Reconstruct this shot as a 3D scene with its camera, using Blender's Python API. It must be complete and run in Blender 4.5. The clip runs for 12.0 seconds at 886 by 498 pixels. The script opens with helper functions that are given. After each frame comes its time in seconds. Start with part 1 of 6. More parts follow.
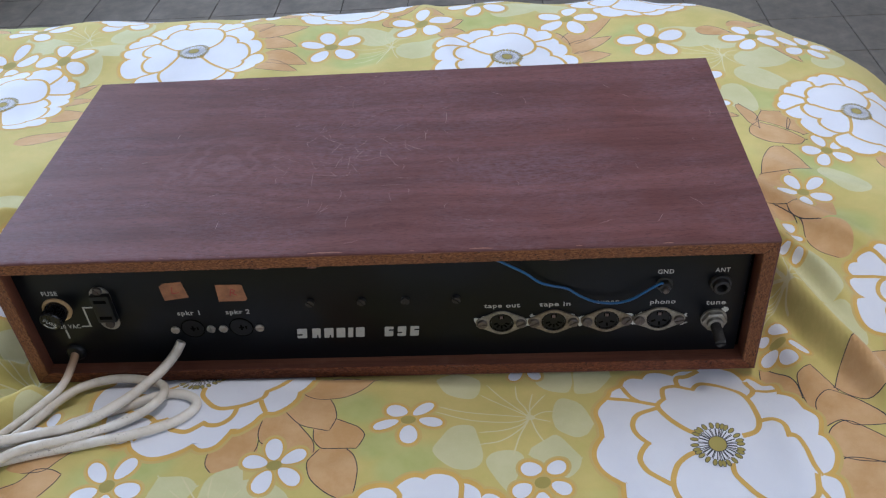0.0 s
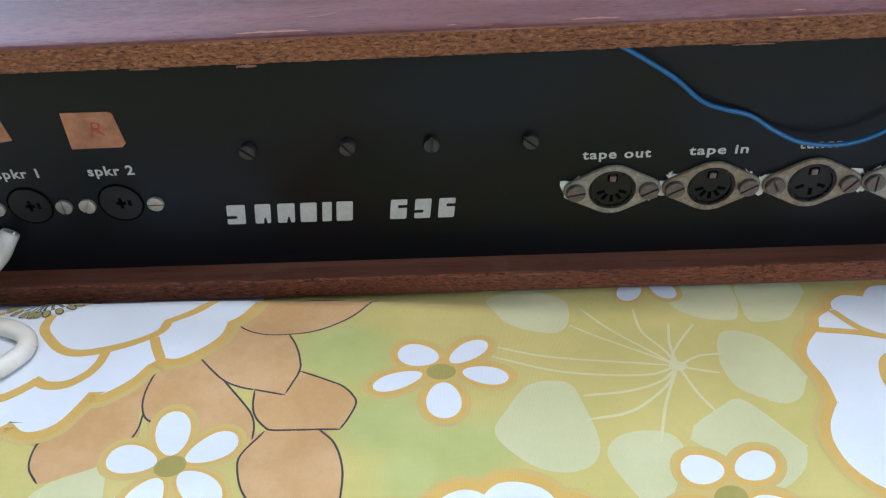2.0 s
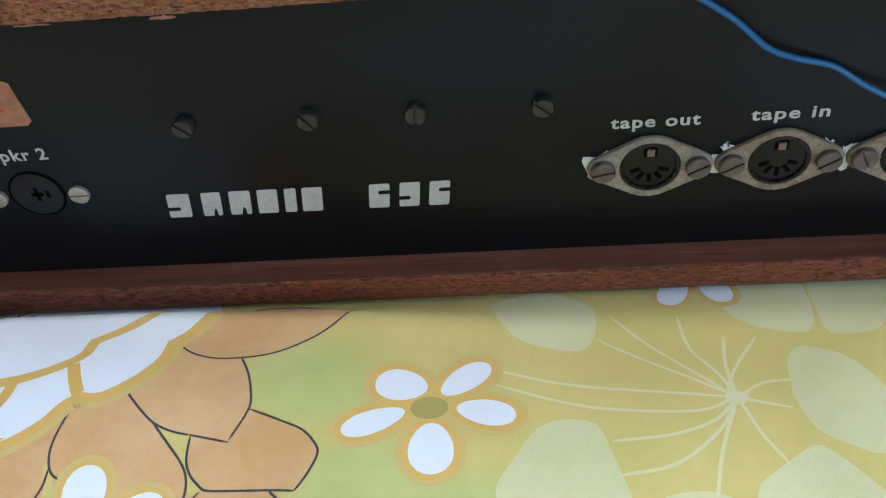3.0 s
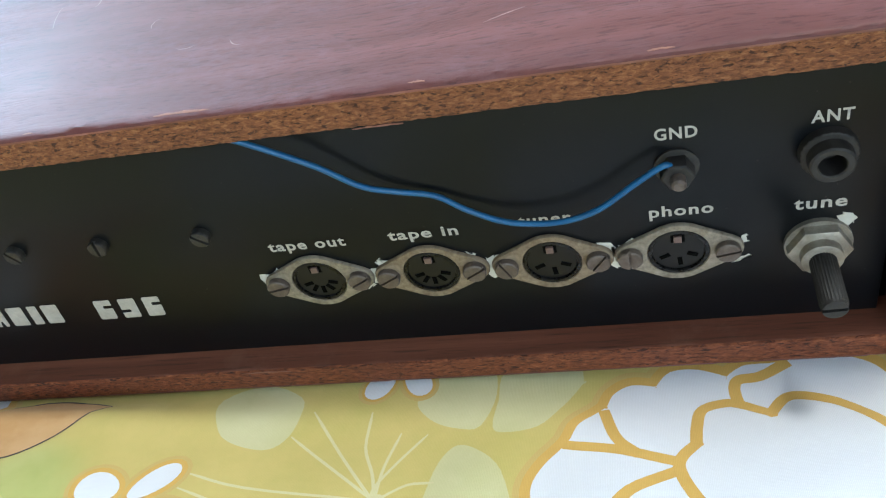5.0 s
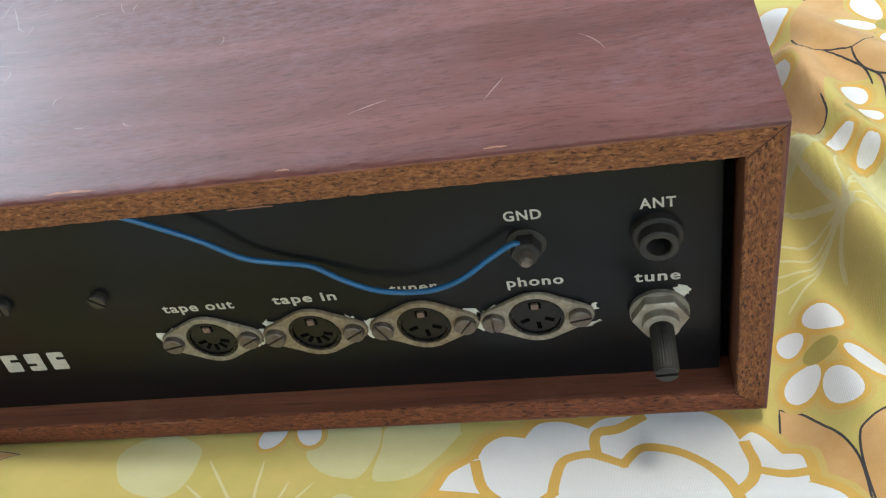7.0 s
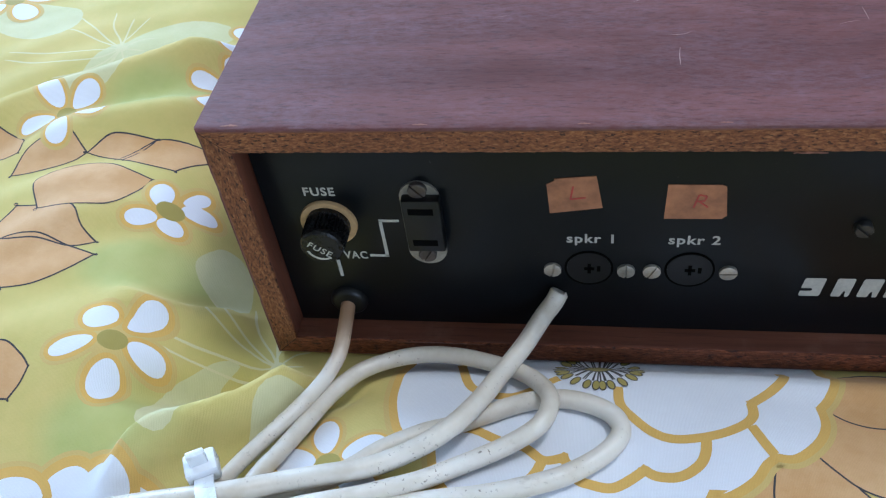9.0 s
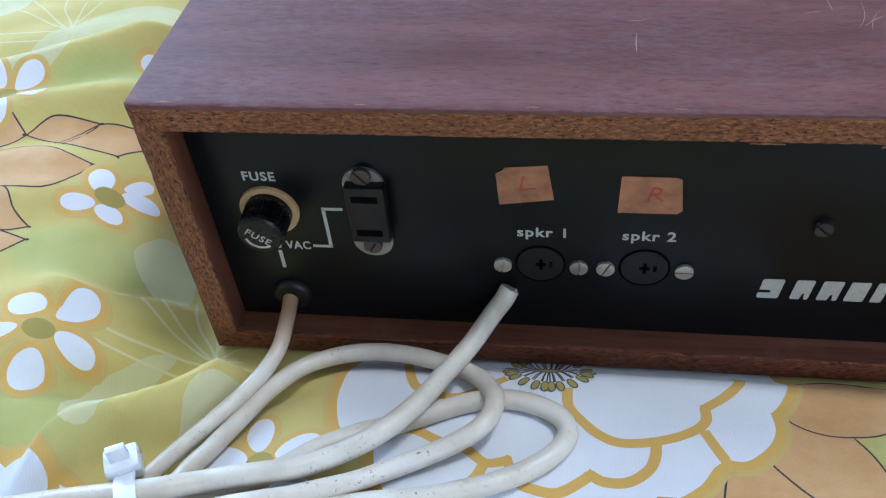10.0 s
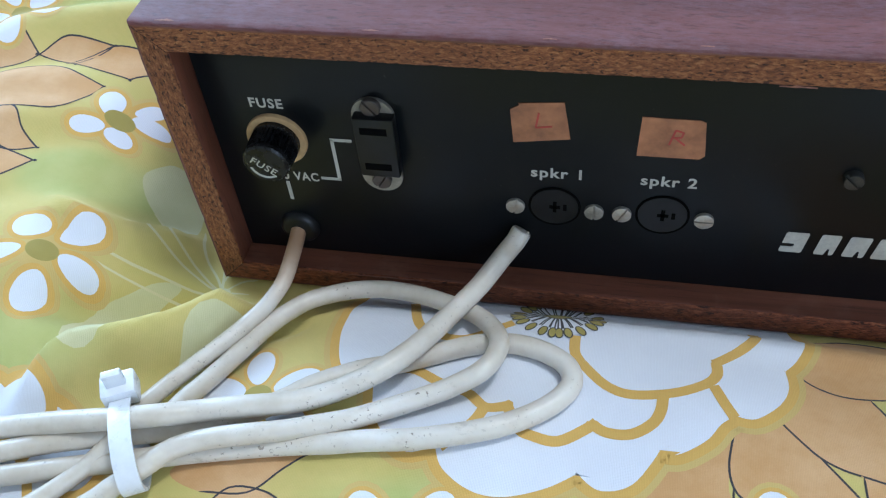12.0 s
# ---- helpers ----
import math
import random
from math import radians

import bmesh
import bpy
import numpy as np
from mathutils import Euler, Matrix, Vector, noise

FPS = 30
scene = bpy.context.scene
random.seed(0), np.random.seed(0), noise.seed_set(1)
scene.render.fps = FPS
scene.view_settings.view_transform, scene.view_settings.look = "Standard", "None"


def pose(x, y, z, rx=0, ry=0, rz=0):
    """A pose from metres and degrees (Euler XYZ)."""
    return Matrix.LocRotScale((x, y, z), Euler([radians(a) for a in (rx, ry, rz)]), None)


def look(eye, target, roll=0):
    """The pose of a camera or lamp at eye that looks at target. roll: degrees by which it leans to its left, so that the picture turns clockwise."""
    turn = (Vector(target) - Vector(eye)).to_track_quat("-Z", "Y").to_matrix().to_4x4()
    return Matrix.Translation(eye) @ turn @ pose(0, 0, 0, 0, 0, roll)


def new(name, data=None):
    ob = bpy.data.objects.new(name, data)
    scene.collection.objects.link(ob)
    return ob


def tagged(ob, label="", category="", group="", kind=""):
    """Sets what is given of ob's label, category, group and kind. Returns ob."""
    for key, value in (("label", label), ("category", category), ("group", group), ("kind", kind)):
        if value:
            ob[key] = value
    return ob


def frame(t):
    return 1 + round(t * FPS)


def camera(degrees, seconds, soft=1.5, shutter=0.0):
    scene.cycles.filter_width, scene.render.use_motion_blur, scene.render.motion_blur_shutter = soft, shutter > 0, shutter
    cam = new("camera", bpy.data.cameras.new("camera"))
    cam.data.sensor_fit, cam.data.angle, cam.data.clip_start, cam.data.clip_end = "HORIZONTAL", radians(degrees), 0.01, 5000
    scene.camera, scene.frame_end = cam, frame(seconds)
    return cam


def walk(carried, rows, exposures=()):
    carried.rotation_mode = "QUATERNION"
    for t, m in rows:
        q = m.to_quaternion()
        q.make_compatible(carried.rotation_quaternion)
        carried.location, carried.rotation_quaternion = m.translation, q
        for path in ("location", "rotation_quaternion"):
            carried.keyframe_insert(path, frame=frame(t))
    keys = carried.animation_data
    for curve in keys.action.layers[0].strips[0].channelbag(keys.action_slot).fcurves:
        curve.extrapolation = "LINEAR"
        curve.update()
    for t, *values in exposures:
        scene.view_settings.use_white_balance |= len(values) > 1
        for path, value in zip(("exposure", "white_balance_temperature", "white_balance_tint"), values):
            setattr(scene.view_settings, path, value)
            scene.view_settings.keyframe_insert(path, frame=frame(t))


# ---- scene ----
cam = camera(52.89, 12.0, soft=1.2)
PATH = [
    (0, (0.06903, -0.36712, 0.39336), (0.04109, -0.05649, 0.14289), -4.978),
    (0.5, (0.05448, -0.36268, 0.39134), (0.03270, -0.05021, 0.14257), -4.863),
    (1, (0.02427, -0.31999, 0.32158), (0.00627, -0.00489, 0.07584), -4.803),
    (1.5, (0.03358, -0.26601, 0.25566), (0.01610, 0.04137, 0.00029), -3.942),
    (2, (0.02554, -0.21052, 0.20442), (0.00741, 0.08983, -0.05914), -4.096),
    (2.5, (0.02443, -0.16995, 0.17611), (-0.00181, 0.12216, -0.09589), -5.609),
    (2.7, (0.02660, -0.15957, 0.17277), (-0.00168, 0.12619, -0.10569), -6.286),
    (4.3, (0.07855, -0.17096, 0.17804), (-0.01002, 0.12489, -0.07618), -13.581),
    (4.5, (0.08077, -0.15859, 0.18981), (0.02140, 0.12903, -0.08175), -11.330),
    (5, (0.15085, -0.14149, 0.19185), (0.05726, 0.13343, -0.08321), -18.190),
    (5.5, (0.18288, -0.14573, 0.18588), (0.08896, 0.13261, -0.08560), -18.637),
    (6, (0.19479, -0.13996, 0.18641), (0.09755, 0.13530, -0.08704), -19.369),
    (6.5, (0.19633, -0.14408, 0.19297), (0.10917, 0.14290, -0.07170), -16.717),
    (6.7, (0.19537, -0.14185, 0.19798), (0.11295, 0.14190, -0.07163), -16.507),
    (8.3, (-0.04560, -0.17912, 0.24469), (-0.11214, 0.10147, -0.03252), -10.558),
    (8.5, (-0.07678, -0.18314, 0.24127), (-0.14173, 0.09969, -0.03403), -9.675),
    (9, (-0.11582, -0.17668, 0.23371), (-0.18232, 0.09807, -0.04930), -8.827),
    (9.5, (-0.11632, -0.17077, 0.22825), (-0.17423, 0.10490, -0.05575), -6.872),
    (10, (-0.10771, -0.17157, 0.22036), (-0.16576, 0.10832, -0.05945), -6.129),
    (10.5, (-0.09591, -0.16847, 0.21917), (-0.15540, 0.11236, -0.05940), -6.069),
    (11, (-0.09992, -0.16756, 0.21470), (-0.14976, 0.11699, -0.06196), -4.527),
    (11.5, (-0.10135, -0.16865, 0.21565), (-0.15434, 0.11010, -0.06630), -4.702),
    (12, (-0.10266, -0.16667, 0.21276), (-0.17324, 0.09344, -0.08282), -6.147),
]
walk(cam, [(t, look(eye, target, roll)) for t, eye, target, roll in PATH],
     [(0, -0.1, 5600, 16), (0.9, 0.12, 5550, 14), (1.5, 0.48, 5450, 11), (2.5, 0.66, 5200, 9), (4.3, 0.8, 5450, 4), (4.9, 1.05, 5500, 3), (5.5, 0.68, 5900, 5), (6.7, 0.82, 6150, 3), (8.3, 0.58, 5200, 8), (9.5, 0.34, 5050, 9), (11, 0.6, 5100, 9), (12, 0.5, 5050, 7)])

# ---- world and light ----
world = bpy.data.worlds.new("world")
scene.world = world
world.use_nodes = True
sky = world.node_tree.nodes.new("ShaderNodeTexSky")
sky.sky_type, sky.sun_disc = "NISHITA", False
sky.sun_elevation, sky.sun_rotation = radians(40), radians(200)
world.node_tree.links.new(sky.outputs[0], world.node_tree.nodes["Background"].inputs[0])
world.node_tree.nodes["Background"].inputs[1].default_value = 0.12


def area_lamp(name, m, w, h, watts, colour, shape="RECTANGLE"):
    data = bpy.data.lights.new(name, "AREA")
    data.shape, data.size, data.size_y, data.energy, data.color = shape, w, h, watts, colour
    ob = new(name, data)
    ob.matrix_world = m
    return ob


# daylight in two unseen window openings, and a ceiling lamp inferred from a shadow
area_lamp("unseen_window_light", pose(-1.72, 1.6, 1.05, 0, -90, 0), 1.25, 1.6, 62, (0.72, 0.86, 1.0))
# south light, added to fill the receiver's front
area_lamp("unseen_window_light", pose(1.2, -2.22, 0.9, 90, 0, 0), 1.4, 1.3, 15, (0.95, 0.97, 1.0))
area_lamp("ceiling_lamp_light", look((0.5, 0.14, 1.85), (0.1, 0.0, 0.0)), 0.36, 0.36, 13, (1.0, 0.9, 0.76), "DISK")

# ---- materials ----


def material(name, colour, rough=0.5, metal=0.0):
    m = bpy.data.materials.new(name)
    m.use_nodes = True
    b = m.node_tree.nodes["Principled BSDF"]
    b.inputs["Base Color"].default_value = (*colour, 1)
    b.inputs["Roughness"].default_value = rough
    b.inputs["Metallic"].default_value = metal
    return m


class Nodes:
    """Short hands for the node tree of one material."""

    def __init__(self, m):
        self.t = m.node_tree
        self.bsdf = self.t.nodes["Principled BSDF"]
        self.coord = self.add("ShaderNodeTexCoord").outputs["Object"]

    def add(self, kind, **inputs):
        n = self.t.nodes.new(kind)
        for k, v in inputs.items():
            self.put(n.inputs[k.replace("_", " ")], v)
        return n

    def put(self, socket, v):
        if isinstance(v, bpy.types.NodeSocket):
            self.t.links.new(v, socket)
        else:
            socket.default_value = v

    def scaled(self, s, rot=(0, 0, 0)):
        n = self.add("ShaderNodeMapping", Vector=self.coord)
        n.inputs["Scale"].default_value = s
        n.inputs["Rotation"].default_value = rot
        return n.outputs[0]

    def noise(self, vec, scale, detail=4.0, rough=0.55, dist=0.0):
        return self.add("ShaderNodeTexNoise", Vector=vec, Scale=scale, Detail=detail, Roughness=rough, Distortion=dist).outputs["Fac"]

    def ramp(self, fac, stops):
        n = self.add("ShaderNodeValToRGB", Fac=fac)
        e = n.color_ramp.elements
        while len(e) < len(stops):
            e.new(0.5)
        for k, (p, c) in enumerate(stops):
            e[k].position = p
            e[k].color = (*c, 1) if len(c) == 3 else c
        return n.outputs[0]

    def grey(self, fac, a, b):
        return self.ramp(fac, [(a, (0, 0, 0)), (b, (1, 1, 1))])

    def mix(self, fac, a, b, blend="MIX"):
        n = self.t.nodes.new("ShaderNodeMix")
        n.data_type, n.blend_type = "RGBA", blend
        self.put(n.inputs[0], fac)
        self.put(n.inputs[6], a if isinstance(a, bpy.types.NodeSocket) else (*a, 1))
        self.put(n.inputs[7], b if isinstance(b, bpy.types.NodeSocket) else (*b, 1))
        return n.outputs[2]

    def maths(self, op, a, b=0.0):
        n = self.t.nodes.new("ShaderNodeMath")
        n.operation = op
        self.put(n.inputs[0], a)
        self.put(n.inputs[1], b)
        return n.outputs[0]

    def bump(self, height, strength, distance):
        n = self.add("ShaderNodeBump", Height=height, Strength=strength, Distance=distance)
        self.t.links.new(n.outputs[0], self.bsdf.inputs["Normal"])

    def out(self, **inputs):
        for k, v in inputs.items():
            self.put(self.bsdf.inputs[k.replace("_", " ")], v)


def veneer():
    m = material("mahogany_veneer", (0.12, 0.04, 0.03), 0.42)
    n = Nodes(m)
    warp = n.noise(n.scaled((5, 9, 9)), 1.0, 3)
    v = n.add("ShaderNodeVectorMath", **{})
    v.operation = "MULTIPLY_ADD"
    n.put(v.inputs[0], warp)
    v.inputs[1].default_value = (0.0, 0.05, 0.05)
    n.put(v.inputs[2], n.coord)
    mp = n.add("ShaderNodeMapping", Vector=v.outputs[0])
    mp.inputs["Scale"].default_value = (5.0, 90.0, 90.0)
    broad = n.noise(mp.outputs[0], 1.0, 5, 0.6)
    mp2 = n.add("ShaderNodeMapping", Vector=v.outputs[0])
    mp2.inputs["Scale"].default_value = (190.0, 1350.0, 1350.0)
    pores = n.noise(mp2.outputs[0], 1.0, 3, 0.6)
    col = n.ramp(broad, [(0.28, (0.08, 0.027, 0.025)), (0.5, (0.118, 0.042, 0.038)), (0.72, (0.16, 0.063, 0.058))])
    col = n.mix(n.maths("MULTIPLY", n.grey(pores, 0.53, 0.68), 0.5), col, (0.028, 0.009, 0.009))
    # an oval figure in the grain, and darker streaks along it
    knot = n.add("ShaderNodeMapping", Vector=n.coord)
    knot.inputs["Location"].default_value = (1.24, -1.4, 0.0)
    knot.inputs["Scale"].default_value = (12.0, 15.0, 0.0)
    length = n.t.nodes.new("ShaderNodeVectorMath")
    length.operation = "LENGTH"
    n.put(length.inputs[0], knot.outputs[0])
    far = n.maths("ADD", length.outputs["Value"], n.maths("MULTIPLY", n.noise(n.scaled((14, 30, 30)), 1.0, 4), 1.7))
    rings = n.maths("MULTIPLY", n.maths("SINE", n.maths("MULTIPLY", far, 26.0)), n.ramp(length.outputs["Value"], [(0.25, (1, 1, 1)), (0.8, (0, 0, 0))]))
    col = n.mix(n.maths("MULTIPLY", n.grey(rings, 0.1, 1.0), 0.24), col, (0.22, 0.122, 0.12))
    streak = n.grey(n.noise(n.scaled((2.2, 38, 38)), 1.0, 4, 0.6), 0.5, 0.75)
    col = n.mix(n.maths("MULTIPLY", streak, 0.36), col, (0.05, 0.017, 0.017))
    wear = n.noise(n.scaled((9, 16, 16)), 1.0, 6, 0.65)
    fine = n.noise(n.scaled((230, 620, 620)), 1.0, 6, 0.8)
    # rubbed haze; its lavender also stands in for sheen from the window
    haze_and_sheen = n.maths("MULTIPLY", n.grey(wear, 0.36, 0.66), n.grey(fine, 0.36, 0.7))
    col = n.mix(n.maths("MULTIPLY", haze_and_sheen, 0.5), col, (0.25, 0.18, 0.22))
    n.out(Base_Color=col, Roughness=n.ramp(wear, [(0.3, (0.45,) * 3), (0.75, (0.62,) * 3)]))
    n.bsdf.inputs["Specular IOR Level"].default_value = 0.21
    n.bump(n.maths("MULTIPLY", pores, -0.6), 0.25, 0.0004)
    return m


def chipboard(name, grain, tone=1.0, red=1.0):
    """A raw particle-board edge: pale flakes, dark pits drawn out along the board, stained in places."""
    m = material(name, (0.2, 0.08, 0.03), 0.8)
    n = Nodes(m)
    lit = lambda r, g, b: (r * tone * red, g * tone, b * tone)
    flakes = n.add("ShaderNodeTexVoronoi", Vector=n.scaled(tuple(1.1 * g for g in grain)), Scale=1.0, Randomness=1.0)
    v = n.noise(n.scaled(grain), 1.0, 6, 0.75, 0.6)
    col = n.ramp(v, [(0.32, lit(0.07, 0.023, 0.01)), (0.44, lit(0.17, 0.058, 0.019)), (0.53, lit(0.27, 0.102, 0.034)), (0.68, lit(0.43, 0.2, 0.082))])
    col = n.mix(0.2, col, n.ramp(flakes.outputs["Color"], [(0.1, (0.2, 0.2, 0.2)), (0.9, (0.85, 0.85, 0.85))]), "SOFT_LIGHT")
    pits = n.grey(n.noise(n.scaled(tuple(1.05 * g for g in grain)), 1.0, 3, 0.6, 0.4), 0.585, 0.63)
    stain = n.grey(n.noise(n.scaled((22, 30, 30)), 1.0, 3), 0.45, 0.75)
    col = n.mix(n.maths("MULTIPLY", pits, 0.85), col, (0.022, 0.006, 0.004))
    col = n.mix(n.maths("MULTIPLY", stain, 0.35), col, lit(0.09, 0.03, 0.014))
    n.out(Base_Color=col)
    n.bump(n.maths("SUBTRACT", v, pits), 0.8, 0.0008)
    return m


def stained_wood(name, grain):
    """The rough red-brown inner faces of the cabinet boards."""
    m = material(name, (0.13, 0.05, 0.03), 0.55)
    n = Nodes(m)
    v = n.noise(n.scaled(grain), 1.0, 6, 0.7, 0.4)
    fine = n.noise(n.scaled(tuple(9 * g for g in grain)), 1.0, 3, 0.65)
    col = n.ramp(v, [(0.25, (0.075, 0.024, 0.013)), (0.5, (0.155, 0.053, 0.029)), (0.75, (0.24, 0.093, 0.053))])
    col = n.mix(n.maths("MULTIPLY", n.grey(fine, 0.55, 0.7), 0.6), col, (0.03, 0.01, 0.006))
    rubbed = n.grey(n.noise(n.coord, 55.0, 5, 0.7), 0.56, 0.72)
    col = n.mix(n.maths("MULTIPLY", rubbed, 0.35), col, (0.25, 0.13, 0.085))
    n.out(Base_Color=col, Roughness=n.ramp(v, [(0.3, (0.45,) * 3), (0.7, (0.65,) * 3)]))
    n.bump(fine, 0.3, 0.0004)
    return m


def black_paint():
    m = material("black_satin_paint", (0.012, 0.013, 0.013), 0.36)
    n = Nodes(m)
    dust = n.grey(n.noise(n.coord, 26.0, 6, 0.7), 0.48, 0.8)
    speck = n.grey(n.noise(n.coord, 900.0, 2), 0.74, 0.8)
    # base is tinted blue to stand in for the panel's bluish reflection
    col = n.mix(n.maths("MULTIPLY", dust, 0.5), (0.0038, 0.0048, 0.006), (0.0056, 0.0068, 0.0082))
    n.bsdf.inputs["Specular IOR Level"].default_value = 0.2
    col = n.mix(n.maths("MULTIPLY", speck, 0.3), col, (0.09, 0.085, 0.075))
    n.out(Base_Color=col, Roughness=n.ramp(dust, [(0, (0.3,) * 3), (1, (0.38,) * 3)]))
    n.bump(n.noise(n.coord, 1500.0, 2), 0.05, 0.0002)
    return m


def aged_metal(name, a, b, rust, rough=0.45, metal=0.75, scale=260.0):
    m = material(name, a, rough, metal)
    n = Nodes(m)
    v = n.noise(n.coord, scale, 5, 0.7)
    r = n.grey(n.noise(n.coord, scale * 0.4, 5, 0.75), 0.5, 0.72)
    col = n.mix(n.maths("MULTIPLY", r, 0.75), n.mix(n.grey(v, 0.35, 0.65), a, b), rust)
    n.out(Base_Color=col, Metallic=n.maths("MULTIPLY", n.maths("SUBTRACT", 1.0, r), metal), Roughness=n.ramp(v, [(0.3, (rough - 0.1,) * 3), (0.7, (rough + 0.2,) * 3)]))
    n.bump(v, 0.25, 0.0003)
    return m


def plain(name, colour, rough, spread=0.15, scale=300.0, bump=0.1, metal=0.0):
    m = material(name, colour, rough, metal)
    n = Nodes(m)
    v = n.noise(n.coord, scale, 5, 0.65)
    lo, hi = tuple(c * (1 - spread) for c in colour), tuple(min(1, c * (1 + spread)) for c in colour)
    n.out(Base_Color=n.mix(n.grey(v, 0.3, 0.7), lo, hi), Roughness=n.ramp(v, [(0.3, (max(0.05, rough - 0.08),) * 3), (0.7, (min(1, rough + 0.08),) * 3)]))
    n.bump(v, bump, 0.0003)
    return m


def cable_plastic(name, yellowed=False):
    m = material(name, (0.72, 0.68, 0.6), 0.38)
    n = Nodes(m)
    stain = n.noise(n.coord, 35.0, 5, 0.65)
    col = n.ramp(stain, [(0.35, (0.54, 0.475, 0.38)), (0.52, (0.66, 0.605, 0.52)), (0.7, (0.74, 0.7, 0.635))])
    specks = n.maths("MULTIPLY", n.grey(n.noise(n.coord, 800.0, 3, 0.6), 0.62, 0.68), n.grey(n.noise(n.coord, 60.0, 4), 0.47, 0.6))
    smear = n.maths("MULTIPLY", n.grey(n.noise(n.scaled((160, 300, 200)), 1.0, 4, 0.7), 0.56, 0.7), n.grey(n.noise(n.coord, 22.0, 3), 0.5, 0.66))
    col = n.mix(n.maths("MULTIPLY", smear, 0.45), col, (0.27, 0.22, 0.16))
    col = n.mix(n.maths("MULTIPLY", specks, 0.75), col, (0.14, 0.1, 0.065))
    if yellowed:  # browned by heat where it leaves the grommet
        along = n.add("ShaderNodeSeparateXYZ", Vector=n.coord).outputs["Y"]
        col = n.mix(n.maths("MULTIPLY", n.ramp(n.maths("MULTIPLY", along, 10.0), [(0.38, (0, 0, 0)), (0.62, (1, 1, 1))]), 0.95), col, (0.4, 0.235, 0.125))
    n.out(Base_Color=col, Roughness=n.ramp(stain, [(0.3, (0.3,) * 3), (0.7, (0.45,) * 3)]))
    n.bsdf.inputs["Subsurface Weight"].default_value = 0.08
    n.bsdf.inputs["Subsurface Radius"].default_value = (0.004, 0.003, 0.002)
    n.bump(stain, 0.06, 0.001)
    return m


def cotton(name, colour, second=None, spread=0.1):
    """Printed cotton: its colour, mottled, with the weave's fine relief."""
    m = material(name, colour, 0.85)
    n = Nodes(m)
    v = n.noise(n.coord, 34.0, 6, 0.68)
    second = second or tuple(c * (1 - 2 * spread) for c in colour)
    col = n.mix(n.grey(v, 0.38, 0.64), second, colour)
    w1 = n.add("ShaderNodeTexWave", Vector=n.coord, Scale=830.0, Distortion=3.0, Detail=3.0)
    w1.bands_direction = "X"
    w2 = n.add("ShaderNodeTexWave", Vector=n.coord, Scale=830.0, Distortion=3.0, Detail=3.0)
    w2.bands_direction = "Y"
    weave = n.maths("ADD", n.maths("MULTIPLY", w1.outputs["Fac"], 1.5), n.maths("MULTIPLY", w2.outputs["Fac"], 0.5))
    col = n.mix(n.maths("MULTIPLY", n.maths("SUBTRACT", 2.0, weave), 0.1), col, n.mix(1.0, col, (0.55, 0.52, 0.45), "MULTIPLY"))
    n.out(Base_Color=col)
    n.bsdf.inputs["Sheen Weight"].default_value = 0.15
    n.bsdf.inputs["Sheen Roughness"].default_value = 0.5
    n.bsdf.inputs["Specular IOR Level"].default_value = 0.25
    n.bump(n.maths("ADD", weave, n.maths("ADD", n.maths("MULTIPLY", n.noise(n.coord, 160.0, 3), 2.5), n.maths("MULTIPLY", n.noise(n.scaled((60, 75, 60)), 1.0, 3, 0.5, 0.8), 9.0))), 0.18, 0.0004)
    return m


VENEER, BLACK = veneer(), black_paint()
CHIP, CHIP_UP = chipboard("chipboard_edge", (480, 900, 1250)), chipboard("chipboard_edge_upright", (1250, 900, 480), 0.9)
CHIP_LOW = chipboard("chipboard_edge_dark_red", (330, 850, 1150), 0.6, 1.3)
LEDGE = stained_wood("stained_wood_ledge", (6, 120, 90)), stained_wood("stained_wood_upright", (120, 90, 8))
ZINC = aged_metal("aged_zinc", (0.34, 0.3, 0.235), (0.2, 0.175, 0.13), (0.12, 0.078, 0.042), 0.5, 0.45, 420.0)
STEEL = aged_metal("dull_steel_screw", (0.17, 0.14, 0.12), (0.1, 0.085, 0.072), (0.1, 0.06, 0.04), 0.42, 0.6)
BRIGHT = aged_metal("bright_screw", (0.45, 0.41, 0.35), (0.34, 0.31, 0.26), (0.3, 0.2, 0.1), 0.4, 0.6)
DARKSCREW = aged_metal("blackened_screw", (0.036, 0.036, 0.034), (0.026, 0.025, 0.022), (0.06, 0.042, 0.03), 0.48, 0.4)
BROWNED = aged_metal("browned_screw", (0.09, 0.075, 0.065), (0.06, 0.05, 0.043), (0.07, 0.04, 0.025), 0.45, 0.5)
NICKEL = aged_metal("nickel_nut", (0.34, 0.32, 0.27), (0.22, 0.2, 0.165), (0.15, 0.11, 0.07), 0.42, 0.55, 240.0)
BAKELITE = plain("black_bakelite", (0.006, 0.0058, 0.006), 0.28, 0.3, 500.0, 0.15)
DUSTY = plain("dusty_black_plastic", (0.016, 0.0145, 0.013), 0.6, 0.75, 420.0, 0.4)
SOCKET = plain("dark_grey_socket_plastic", (0.0055, 0.0057, 0.006), 0.38, 0.3)
for m in (BAKELITE, SOCKET):
    m.node_tree.nodes["Principled BSDF"].inputs["Specular IOR Level"].default_value = 0.3
# flat black that puts the shade of holes and gaps into the colour
HOLLOW_SHADE = plain("black_hollow_shade", (0.004, 0.004, 0.004), 0.7, 0.2)
HOLLOW_SHADE.node_tree.nodes["Principled BSDF"].inputs["Specular IOR Level"].default_value = 0.0
PRINT = plain("white_silkscreen", (0.42, 0.405, 0.36), 0.55, 0.14, 700.0, 0.1)
SMEAR = plain("white_paint_smear", (0.55, 0.54, 0.47), 0.5, 0.12, 300.0, 0.3)
